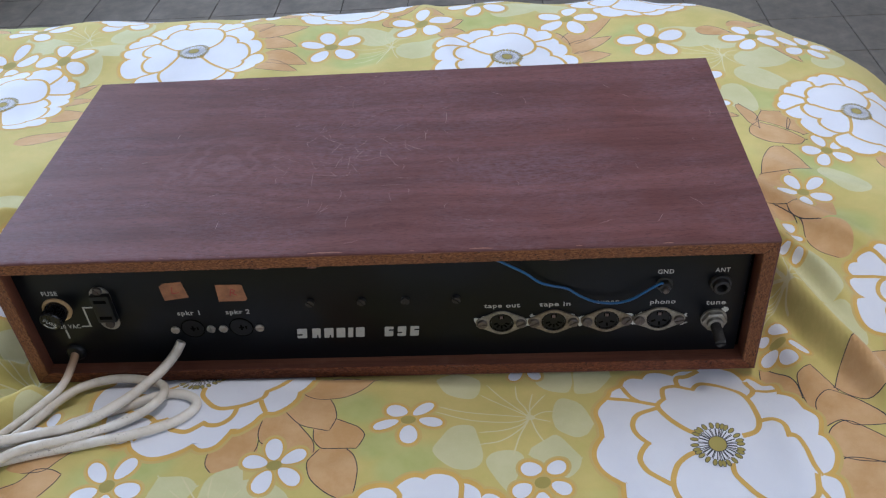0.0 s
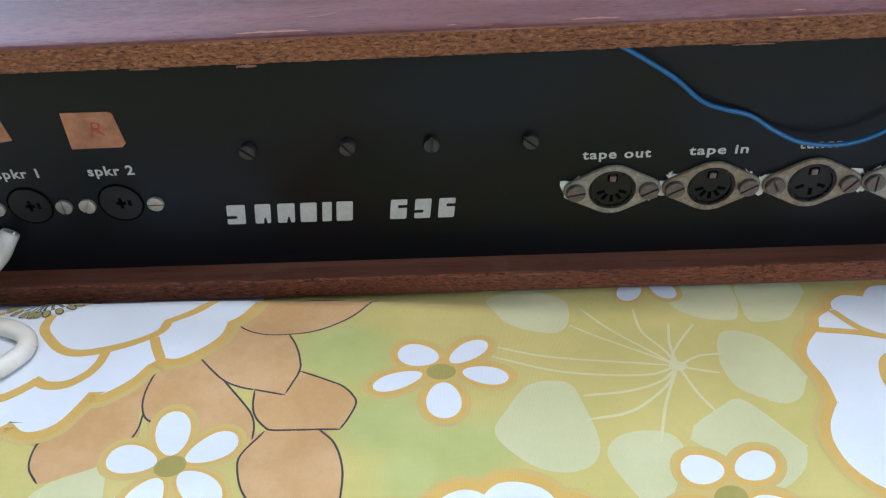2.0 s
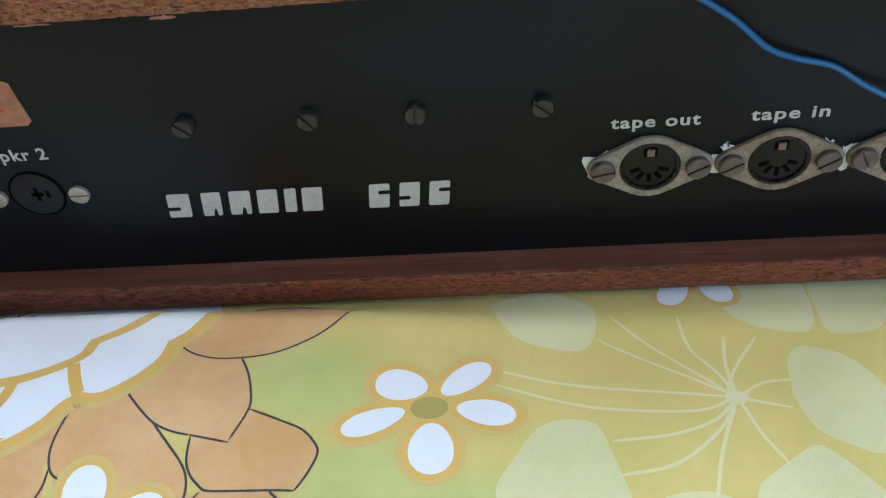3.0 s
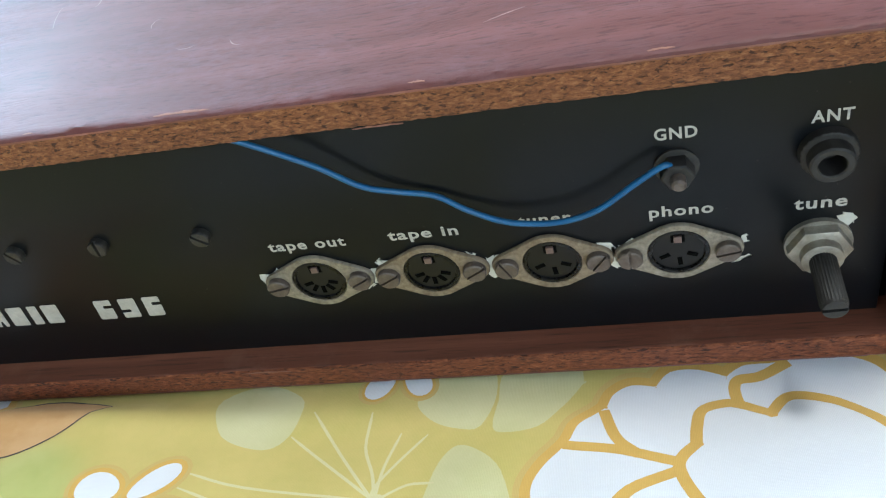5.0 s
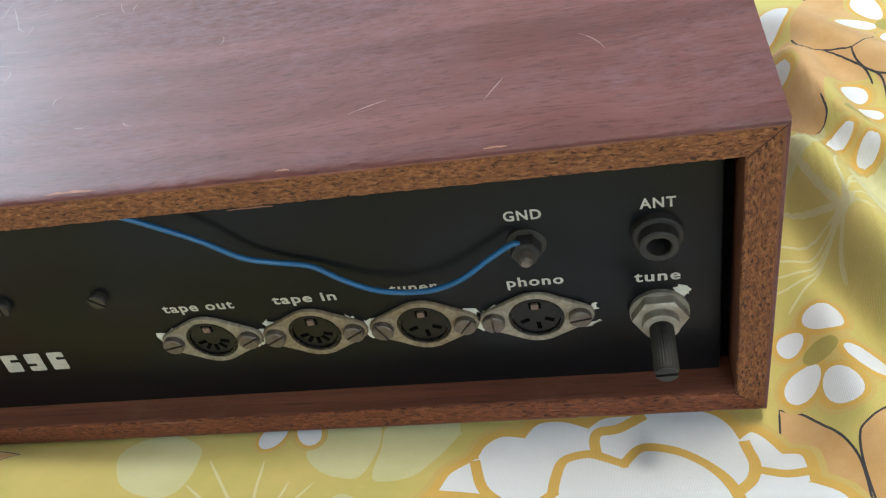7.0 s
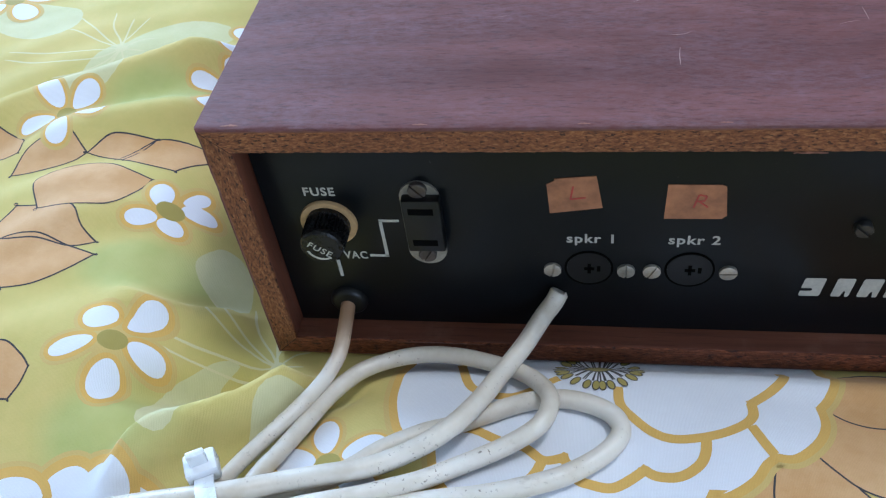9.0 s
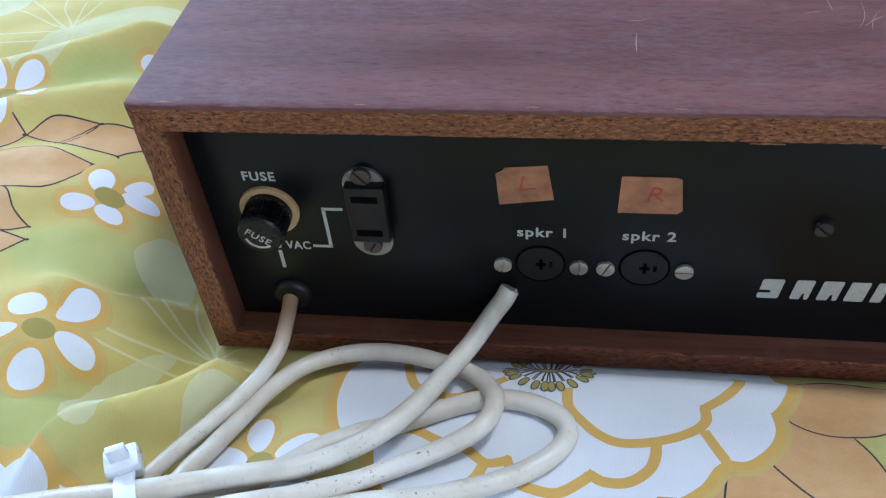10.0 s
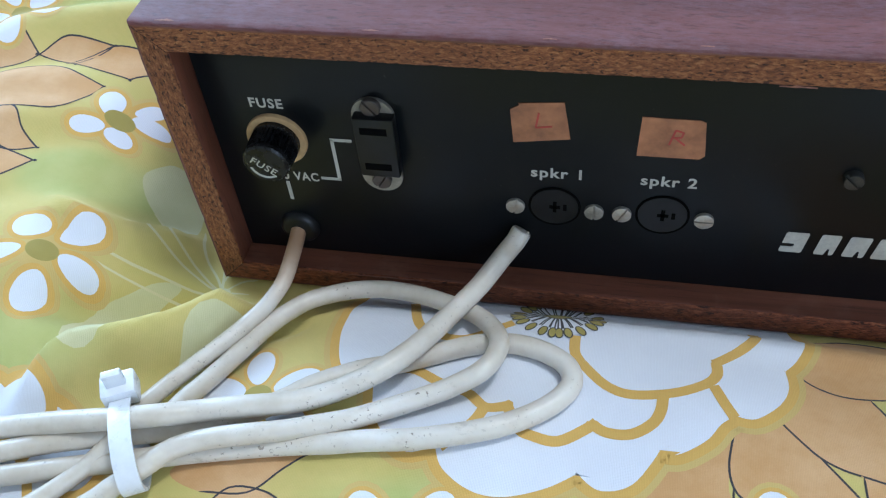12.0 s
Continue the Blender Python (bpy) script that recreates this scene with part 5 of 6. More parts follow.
# the print goes on over the rest of the bed
rng = random.Random(23)
for row, y in enumerate(range(-70, 45, 23)):
    for x in range(-98 + 11 * (row % 2), 30, 25):
        x, y0 = x + rng.uniform(-2, 2), y + rng.uniform(-2, 2)
        if x > -58 and y0 > -28:
            continue
        big_flower(x, y0, turn=rng.uniform(-0.4, 0.4))
        leaf(x + 5.5, y0 - 5.0, x + 9.5, y0 - 8.0, 1.6, 0.3, 6.0)
        leaf(x + 4.0, y0 - 6.0, x + 5.5, y0 - 11.0, 1.6, -0.3, 7.5)
        small_flower(x + 12.0, y0 + 7.0, 1.9, rng.uniform(0, 1))
        pale_leaf(x - 9.0, y0 - 7.5, 1.9, rng.uniform(0, 6))
        pale_leaf(x - 11.5, y0 - 10.0, 1.9, rng.uniform(0, 6))

# ---- the receiver ----
receiver = thing("stereo_receiver", "vintage stereo receiver, scuffed mahogany cabinet, black rear panel, on a bed", "receiver", pose(0, 0, 0))


def board(name, a, b, put, wear, seed):
    """One mitred board of the cabinet: a to b along it, put(along, depth from its outer face, y) gives the place."""
    rng = random.Random(seed)
    bm = bmesh.new()
    n = int((b - a) / 0.0012)
    r = 0.0007
    prof = [(0.0, YD), (0.0, 0.006), (0.0, 0.003), (0.0, r * 1.3), (r * 0.35, r * 0.4), (r * 1.2, 0.0), (0.0013, 0.0), (T * 0.33, 0.0), (T * 0.66, 0.0), (T - 0.0004, 0.0), (T, 0.0005), (T, 0.0015), (T, 0.003), (T, YD)]
    loops, chip = [], 0.0
    for k in range(n + 1):
        s = k / n
        if rng.random() < 0.015:
            chip = rng.uniform(0.3, 1.0)
        chip *= rng.uniform(0.6, 0.95)
        loop = []
        for j, (w, y) in enumerate(prof):
            u = a + w + (b - a - 2 * w) * s
            if 3 <= j <= 5:
                y += wear * (chip * 0.0006 + rng.uniform(0, 0.00012))
                w += wear * (chip * 0.0004 + rng.uniform(0, 0.00006)) if j > 3 else 0
            elif 6 <= j <= 8:
                y += rng.uniform(-0.00012, 0.00012)
            elif j in (9, 10):
                w += rng.uniform(-0.0001, 0.0002) - (0.0007 * chip * wear if rng.random() < 0.3 else 0)
            loop.append(bm.verts.new(put(u, w, y)))
        loops.append(loop)
    for p, q in zip(loops, loops[1:]):
        for j in range(len(prof)):
            f = bm.faces.new((p[j], p[j - 1], q[j - 1], q[j]))
            f.material_index = 1 if 7 <= j <= 10 else 2 if j in (6, 11, 12, 13) else 3 if j == 5 and chip > 0.35 else 0
    bm.faces.new(loops[0])
    bm.faces.new(loops[-1][::-1])
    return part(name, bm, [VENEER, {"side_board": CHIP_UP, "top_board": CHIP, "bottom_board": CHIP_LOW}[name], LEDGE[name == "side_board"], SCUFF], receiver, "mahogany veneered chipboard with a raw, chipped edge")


board("top_board", X0, X1, lambda u, w, y: (u, y, H - w), 1.0, 3)
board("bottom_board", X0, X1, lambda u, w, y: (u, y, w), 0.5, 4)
board("side_board", 0, H, lambda u, w, y: (X0 + w, y, u), 0.5, 5)
board("side_board", 0, H, lambda u, w, y: (X1 - w, y, u), 0.5, 6)
part("front_plate", block(bmesh.new(), (X0 + T + 0.0005, YD - 0.012, T + 0.0005), (X1 - T - 0.0005, YD - 0.004, H - T - 0.0005)), BAKELITE, receiver)

panel = part("rear_panel", block(bmesh.new(), (X0 + T + 0.0005, P, T + 0.0003), (0.2012, P + 0.0015, H - T - 0.0005), 0.0003), BLACK, receiver, "black satin painted steel rear panel with white lettering")
# black sheet that stands in for the shade in the gap beside the panel
part("gap_shade_sheet", block(bmesh.new(), (0.2016, P + 0.004, T + 0.0003), (X1 - T - 0.0003, P + 0.006, H - T - 0.0005)), HOLLOW_SHADE, receiver)
SKIN = P - 0.0002


def on_panel(x, z, y=0.0):
    """A place on the rear panel, in cm; y: cm out of it."""
    return pose(x * CM, P - y * CM, z * CM)


def glyph_mesh(text, bold, spacing=1.12):
    cu = bpy.data.curves.new("lettering", "FONT")
    cu.body, cu.size, cu.offset, cu.space_character, cu.resolution_u = text, 1.0, bold, spacing, 3
    tmp = bpy.data.objects.new("lettering", cu)
    scene.collection.objects.link(tmp)
    me = bpy.data.meshes.new_from_object(tmp.evaluated_get(bpy.context.evaluated_depsgraph_get()))
    bpy.data.objects.remove(tmp)
    return me


CAP = max(v.co.y for v in glyph_mesh("H", 0.0).vertices)


def lettering(text, x0, x1, z0, cap, m=PRINT, parent=receiver, bold=0.024, turn=0.0, y=SKIN, spacing=1.14, name="lettering"):
    """Printed words from x0 to x1 cm on the base line z0, with capitals of that height."""
    me = glyph_mesh(text, bold, spacing)
    xs = [v.co.x for v in me.vertices]
    lo, hi = min(xs), max(xs)
    k = (x1 - x0) / (hi - lo)
    for v in me.vertices:
        px, pz = (v.co.x - lo) * k * CM, v.co.y * cap / CAP * CM
        v.co = (x0 * CM + px * math.cos(turn) - pz * math.sin(turn), y, z0 * CM + px * math.sin(turn) + pz * math.cos(turn))
    me.materials.clear()
    me.materials.append(m)
    me.name = name
    ob = new(name, me)
    ob.parent = parent
    return ob


lettering("GND", 15.2, 16.08, 6.88, 0.29)
lettering("ANT", 18.29, 19.1, 6.89, 0.29)
lettering("tune", 18.06, 19.16, 4.49, 0.33)
lettering("phono", 14.95, 16.36, 4.65, 0.31)
lettering("tape out", 5.59, 7.63, 4.66, 0.31)
lettering("tape in", 8.74, 10.49, 4.68, 0.31)
lettering("tuner", 11.95, 13.2, 4.77, 0.31)
lettering("FUSE", -19.93, -18.99, 6.5, 0.3, bold=0.028)
lettering("20 VAC", -19.72, -18.45, 3.88, 0.3, bold=0.026)
lettering("spkr 1", -12.35, -11.0, 4.71, 0.33)
lettering("spkr 2", -9.46, -8.02, 4.7, 0.33)


def bars(runs, w):
    bm = bmesh.new()
    for (ax, az), (bx, bz) in runs:
        n = math.hypot(bx - ax, bz - az)
        ox, oz = -(bz - az) / n * w / 2, (bx - ax) / n * w / 2
        prism(bm, [(x * CM, z * CM) for x, z in ((ax + ox, az + oz), (ax - ox, az - oz), (bx - ox, bz - oz), (bx + ox, bz + oz))], SKIN, SKIN + 0.0001)
    return part("printed_line", bm, PRINT, receiver, smooth=False)


bars([((-17.25, 5.5), (-17.87, 5.5)), ((-17.82, 5.5), (-17.82, 4.0)), ((-17.77, 4.02), (-18.37, 4.02))], 0.1)
bars([((-19.44, 3.78), (-19.44, 3.05))], 0.11)


def brand_block(x0, x1, z0, z1, kind):
    """A plain white block with a round-cornered notch, one of the maker's mark."""
    w, h = x1 - x0, z1 - z0
    at = lambda u, v: (u * w + x0 + 0.13 * (v - 0.5) * h, v * h + z0)
    shapes = {
        0: [(0.06, 0), (0.94, 0), (1, 0.06), (1, 0.56), (0.5, 0.56), (0.44, 0.64), (0.5, 0.72), (1, 0.72), (1, 0.94), (0.94, 1), (0.06, 1), (0, 0.94), (0, 0.06)],
        1: [(0.06, 0), (0.94, 0), (1, 0.06), (1, 0.94), (0.94, 1), (0.06, 1), (0, 0.94), (0, 0.44), (0.5, 0.44), (0.56, 0.36), (0.5, 0.28), (0, 0.28), (0, 0.06)],
        2: [(0.06, 0), (0.94, 0), (1, 0.06), (1, 0.94), (0.94, 1), (0.06, 1), (0, 0.94), (0, 0.06)],
        3: [(0.06, 0), (0.52, 0), (0.6, 0.3), (0.7, 0.3), (0.78, 0), (0.94, 0), (1, 0.06), (1, 0.94), (0.94, 1), (0.06, 1), (0, 0.94), (0, 0.06)],
    }
    part("maker_mark", prism(bmesh.new(), [(x * CM, z * CM) for x, z in (at(u, v) for u, v in shapes[kind])], SKIN, SKIN + 0.0001), PRINT, receiver, smooth=False)


for x0, x1, kind in ((-5.54, -4.95, 1), (-4.64, -4.14, 3), (-3.92, -3.37, 3), (-3.19, -2.67, 2), (-2.49, -2.19, 2), (-2.04, -1.52, 2), (-0.33, 0.19, 0), (0.44, 0.95, 1), (1.19, 1.7, 0)):
    brand_block(x0, x1, 2.6, 3.37, kind)


def screw(parent, x, z, r, h, turn, m, y=0.0, label=""):
    return part("screw", slotted_head(r * CM, h * CM, 0.09 * CM, turn, 0.45), m, parent, label, at=on_panel(x, z, y))


for x, turn in ((-4.37, -0.75), (-1.38, -0.95), (1.13, 1.5), (4.04, -0.7)):
    screw(receiver, x, 5.46, 0.25, 0.22, turn, DARKSCREW)


def hull_radius(a, parts):
    """How far the convex outline round some circles reaches at a bearing."""
    pts = sorted({(round(cx + r * math.cos(2 * math.pi * k / 72), 5), round(cz + r * math.sin(2 * math.pi * k / 72), 5)) for cx, cz, r in parts for k in range(72)})

    def half(run):
        out = []
        for p in run:
            while len(out) > 1 and (out[-1][0] - out[-2][0]) * (p[1] - out[-2][1]) - (out[-1][1] - out[-2][1]) * (p[0] - out[-2][0]) <= 0:
                out.pop()
            out.append(p)
        return out[:-1]

    hull = half(pts) + half(pts[::-1])
    res = []
    for b in a:
        dx, dz = math.cos(b), math.sin(b)
        for k in range(len(hull)):
            (px, pz), (qx, qz) = hull[k - 1], hull[k]
            den = dx * (qz - pz) - dz * (qx - px)
            if abs(den) < 1e-9:
                continue
            t = (px * (qz - pz) - pz * (qx - px)) / den
            u = (px * dz - pz * dx) / den
            if t > 0 and -1e-6 <= u <= 1 + 1e-6:
                res.append(t)
                break
        else:
            res.append(parts[0][2])
    return res


def ring_plate(outer, inner, y0, y1, n):
    """A plate between an outer outline and a hole, both as radii by bearing."""
    bm = bmesh.new()
    rows = []
    for r, y in ((inner, y0), (outer, y0), (outer, y1 + (y0 - y1) * 0.3), ([q - 0.02 for q in outer], y1), ([q + 0.02 for q in inner], y1), (inner, y1 + (y0 - y1) * 0.3)):
        rows.append([bm.verts.new((r[k] * CM * math.cos(2 * math.pi * k / n), y * CM, r[k] * CM * math.sin(2 * math.pi * k / n))) for k in range(n)])
    for p, q in zip(rows, rows[1:] + rows[:1]):
        for k in range(n):
            bm.faces.new((p[k], p[k - 1], q[k - 1], q[k]))
    return bm


def smear(parent, x, z, a, b, turn, seed):
    """A dab of old white paint."""
    rng = random.Random(seed)
    pts = [(px + rng.uniform(-0.07, 0.07), pz + rng.uniform(-0.07, 0.07)) for px, pz in ellipse(0, 0, a, b, turn, 15)]
    return part("paint_smear", prism(bmesh.new(), [(px * CM, pz * CM) for px, pz in pts], -0.00012, 0.00002), SMEAR, parent, smooth=False, at=on_panel(x, z, 0.001))


def din_socket(x, z, slots, turns, rust):
    n = 72
    outer = hull_radius([2 * math.pi * k / n for k in range(n)], [(0, 0, 0.9), (-1.1, 0, 0.38), (1.1, 0, 0.38)])
    flange = part("din_socket", ring_plate(outer, [0.71] * n, 0, -0.1, n), rust, receiver, "round audio socket with a tarnished metal flange", at=on_panel(x, z, 0.02))
    bm = bmesh.new()
    lathe(bm, [(0.0, 0.7 * CM), (-0.09 * CM, 0.7 * CM), (-0.1 * CM, 0.67 * CM), (-0.1 * CM, 0.62 * CM), (0.0, 0.6 * CM)], 40)
    part("socket_insert", bm, BAKELITE, flange, at=pose(0, 0, 0))
    part("socket_face", lathe(bmesh.new(), [(0.0, 0.6 * CM), (-0.035 * CM, 0.6 * CM)], 36), SOCKET, flange)
    # pin holes are raised black patches; their shade is in the colour
    for a in slots:
        r0, r1 = 0.22, 0.47
        c, s = math.cos(radians(a)), math.sin(radians(a))
        o = 0.055
        quad = [(r0 * c - o * s, r0 * s + o * c), (r0 * c + o * s, r0 * s - o * c), (r1 * c + o * s, r1 * s - o * c), (r1 * c - o * s, r1 * s + o * c)]
        part("pin_hole_patch", prism(bmesh.new(), [(px * CM, pz * CM) for px, pz in quad], -0.0005, -0.0003), HOLLOW_SHADE, flange, smooth=False)
    part("key_tab", block(bmesh.new(), (-0.09 * CM, -0.11 * CM, 0.34 * CM), (0.09 * CM, -0.03 * CM, 0.52 * CM), 0.0001), KEYPIN, flange)
    # the recess too is only a black patch with painted shade
    part("key_recess_patch", block(bmesh.new(), (-0.16 * CM, -0.045 * CM, 0.3 * CM), (0.16 * CM, -0.03 * CM, 0.58 * CM)), HOLLOW_SHADE, flange, smooth=False)
    for k, dx in enumerate((-1.11, 1.11)):
        part("screw", slotted_head(0.29 * CM, 0.2 * CM, 0.07 * CM, turns[k], 0.4), STEEL, flange, at=pose(dx * CM, -0.08 * CM, 0))
    return flange


RUSTY = aged_metal("rusty_zinc", (0.3, 0.245, 0.17), (0.18, 0.135, 0.085), (0.12, 0.068, 0.033), 0.55, 0.4, 420.0)
FIVE, THREE = (197, 233, 270, 307, 343), (205, 275, 338)
din_socket(6.55, 3.52, FIVE, (0.2, 0.5), ZINC)
din_socket(9.55, 3.52, FIVE, (0.5, 0.55), RUSTY)
din_socket(12.57, 3.52, THREE, (2.0, 0.9), RUSTY)
din_socket(15.54, 3.52, THREE, (1.6, 0.2), ZINC)
for k, q in enumerate(((5.2, 3.52, 0.2, 0.36, 0.2), (5.45, 3.85, 0.2, 0.1, 0.7), (7.65, 3.75, 0.42, 0.12, -0.5), (8.1, 3.45, 0.16, 0.3, 0), (8.35, 3.95, 0.14, 0.14, 0), (7.75, 3.1, 0.22, 0.08, 0.5), (11.1, 3.45, 0.2, 0.36, 0), (11.3, 3.75, 0.16, 0.1, 0.6),
                      (13.9, 3.75, 0.34, 0.14, -0.6), (14.12, 3.4, 0.2, 0.38, 0.1), (14.4, 3.78, 0.3, 0.12, 0.6), (17.02, 3.68, 0.1, 0.14, 0), (16.95, 3.08, 0.2, 0.07, 0.5), (10.6, 3.95, 0.14, 0.05, -0.5), (19.2, 4.05, 0.17, 0.2, 0.4))):
    smear(receiver, *q, 40 + k)


def speaker_socket(x, z, turns):
    # black ring and patches carry the shade of the groove and holes
    body = part("speaker_socket", lathe(bmesh.new(), [(0.0, 0.72 * CM), (-0.03 * CM, 0.72 * CM), (-0.04 * CM, 0.69 * CM), (-0.02 * CM, 0.66 * CM)], 44), HOLLOW_SHADE, receiver, "black two-pole loudspeaker socket", at=on_panel(x, z, 0.0))
    part("socket_face", lathe(bmesh.new(), [(0.0, 0.655 * CM), (-0.035 * CM, 0.655 * CM)], 40), SOCKET, body)
    for a, b in (((-0.04, -0.2), (0.06, 0.2)), ((-0.14, -0.06), (0.16, 0.05)), ((0.24, -0.11), (0.34, 0.11))):
        part("pin_hole_patch", block(bmesh.new(), (a[0] * CM, -0.0005, a[1] * CM), (b[0] * CM, -0.0003, b[1] * CM)), HOLLOW_SHADE, body, smooth=False)
    for dx, turn, m in turns:
        part("screw", slotted_head(0.26 * CM, 0.12 * CM, 0.06 * CM, turn, 0.5), m, body, at=pose(dx * CM, 0, -0.06 * CM))


speaker_socket(-11.7, 3.62, ((-1.08, 1.4, BRIGHT), (1.09, 1.55, NICKEL)))
speaker_socket(-8.78, 3.62, ((-1.08, 1.1, BRIGHT), (1.1, 0.0, BRIGHT)))


def sticker(outline, lines, label):
    paper = part("paper_sticker", prism(bmesh.new(), [(x * CM, z * CM) for x, z in outline], P - 0.0003, P - 0.00005), PAPER, receiver, label, smooth=False)
    bm = bmesh.new()
    for (ax, az), (bx, bz) in lines:
        n = math.hypot(bx - ax, bz - az)
        ox, oz = -(bz - az) / n * 0.025, (bx - ax) / n * 0.025
        prism(bm, [(x * CM, z * CM) for x, z in ((ax + ox, az + oz), (ax - ox, az - oz), (bx - ox, bz - oz), (bx + ox, bz + oz))], P - 0.0004, P - 0.0003)
    part("pen_letter", bm, REDPEN, paper, "handwritten red capital letter", smooth=False)


sticker([(-12.88, 6.97), (-12.65, 7.10), (-12.67, 7.17), (-11.52, 7.27), (-11.34, 6.10), (-12.81, 5.88)], [((-12.15, 6.90), (-12.23, 6.42)), ((-12.23, 6.42), (-11.81, 6.49))], "brown paper sticker marked L in red pen")
sticker([(-9.61, 6.97), (-8.20, 6.96), (-8.08, 6.90), (-7.97, 5.84), (-8.10, 5.72), (-9.65, 5.71)], [((-8.89, 6.14), (-8.77, 6.62)), ((-8.77, 6.62), (-8.57, 6.56)), ((-8.57, 6.56), (-8.61, 6.40)), ((-8.61, 6.40), (-8.83, 6.37)), ((-8.75, 6.37), (-8.51, 6.16))], "brown paper sticker marked R in red pen")

# fuse holder
fuse = part("fuse_holder", ring_plate([0.87] * 40, [0.66] * 40, 0, -0.12, 40), BEIGE, receiver, "beige ring of the fuse holder", at=on_panel(-19.39, 5.42, 0.0))
bm = bmesh.new()
lathe(bm, [(0.0, 0.66 * CM), (-0.25 * CM, 0.66 * CM), (-0.27 * CM, 0.68 * CM, 1), (-0.92 * CM, 0.66 * CM, 1), (-0.94 * CM, 0.65 * CM), (-1.06 * CM, 0.64 * CM), (-1.12 * CM, 0.58 * CM)], 68, 0.075 * CM)
part("fuse_cap", bm, BAKELITE, fuse, "black ribbed fuse cap")
cap_print = lettering("FUSE", -0.38, 0.38, -0.02, 0.23, parent=fuse, bold=0.012, turn=-0.62, y=-0.01125, name="cap_lettering")
for v in cap_print.data.vertices:
    v.co.x, v.co.z = v.co.x - 0.0004, v.co.z + 0.0010
bm = bmesh.new()
for k in range(12):
    a0, a1 = radians(195 + k * 9), radians(204 + k * 9)
    prism(bm, [(r * CM * math.cos(a), r * CM * math.sin(a)) for r, a in ((0.4, a0), (0.47, a0), (0.47, a1), (0.4, a1))], -0.01127, -0.0112)
part("cap_arc", bm, PRINT, fuse, smooth=False)

# mains outlet
bm = bmesh.new()
stadium = [(0.58 * math.cos(a), 1.06 + 0.58 * math.sin(a)) for a in (math.pi * k / 16 for k in range(17))] + [(0.58 * math.cos(a), -1.06 + 0.58 * math.sin(a)) for a in (math.pi + math.pi * k / 16 for k in range(17))]
prism(bm, [(x * CM, z * CM) for x, z in stadium], -0.0010, 0)
outlet = part("mains_outlet", bm, NICKEL, receiver, "two-slot mains outlet on a metal plate", at=on_panel(-16.5, 5.44, 0.0))
part("outlet_body", block(bmesh.new(), (-0.5 * CM, -0.42 * CM, -0.82 * CM), (0.62 * CM, -0.05 * CM, 1.2 * CM), 0.0006), SOCKET, outlet)
# slots are black patches, not openings; the shade is painted
for z in (-0.44, 0.8):
    part("outlet_slot_patch", block(bmesh.new(), (-0.32 * CM, -0.425 * CM, (z - 0.12) * CM), (0.42 * CM, -0.41 * CM, (z + 0.12) * CM)), HOLLOW_SHADE, outlet, smooth=False)
for z, turn in ((1.42, -0.9), (-1.16, 1.0)):
    part("screw", slotted_head(0.27 * CM, 0.16 * CM, 0.07 * CM, turn, 0.45), BROWNED, outlet, at=pose(0, -0.1 * CM, z * CM))

# mains grommet
part("grommet", lathe(bmesh.new(), [(0.0, 0.62 * CM), (-0.1 * CM, 0.6 * CM), (-0.2 * CM, 0.5 * CM), (-0.22 * CM, 0.4 * CM)], 32), SOCKET, receiver, "black rubber grommet", at=on_panel(-19.42, 1.9, 0.0))

# earth terminal
post = part("earth_terminal", lathe(bmesh.new(), [(0.0, 0.37 * CM), (-0.4 * CM, 0.37 * CM), (-0.44 * CM, 0.33 * CM)], 6), DUSTY, receiver, "dusty dark earth terminal with a hexagonal nut", at=on_panel(15.62, 6.12, 0.0))
part("washer", lathe(bmesh.new(), [(0.0, 0.48 * CM), (-0.05 * CM, 0.48 * CM), (-0.06 * CM, 0.45 * CM)], 28), DARKSCREW, post)
part("post_tip", lathe(bmesh.new(), [(-0.4 * CM, 0.16 * CM), (-0.66 * CM, 0.16 * CM), (-0.72 * CM, 0.11 * CM)], 20), STEEL, post)

# aerial jack
jack = bmesh.new()
rows = [(0.0, 0.6), (-0.2, 0.6, 1), (-0.23, 0.57, 1), (-0.24, 0.47), (-0.52, 0.46), (-0.56, 0.42), (-0.56, 0.31), (-0.53, 0.28), (-0.02, 0.25)]
lathe(jack, [(q[0] * CM, q[1] * CM, *q[2:]) for q in rows], 48, 0.025 * CM)
part("aerial_jack", jack, DUSTY, receiver, "round dusty black aerial jack", at=on_panel(18.66, 6.14, 0.0))

# tuning shaft
nut = part("shaft_nut", lathe(bmesh.new(), [(-0.12 * CM, 0.7 * CM), (-0.36 * CM, 0.7 * CM), (-0.4 * CM, 0.64 * CM)], 6), NICKEL, receiver, "tarnished hexagonal shaft nut", at=on_panel(18.62, 3.42, 0.0))
part("washer", lathe(bmesh.new(), [(0.0, 0.74 * CM), (-0.12 * CM, 0.74 * CM)], 36), NICKEL, nut)
part("bushing", lathe(bmesh.new(), [(-0.38 * CM, 0.46 * CM), (-0.62 * CM, 0.46 * CM), (-0.65 * CM, 0.42 * CM)], 28), NICKEL, nut)
shaft = bmesh.new()
lathe(shaft, [(-0.6 * CM, 0.3 * CM, 1), (-1.92 * CM, 0.3 * CM, 1), (-1.98 * CM, 0.27 * CM)], 56, 0.02 * CM)
tip = slotted_head(0.27 * CM, 0.1 * CM, 0.1 * CM, 0.06, 0.95)
part("tuning_shaft", shaft, DUSTY, nut, "black knurled tuning shaft with a slotted end")
part("shaft_tip", tip, DUSTY, nut, at=pose(0, -1.98 * CM, 0))

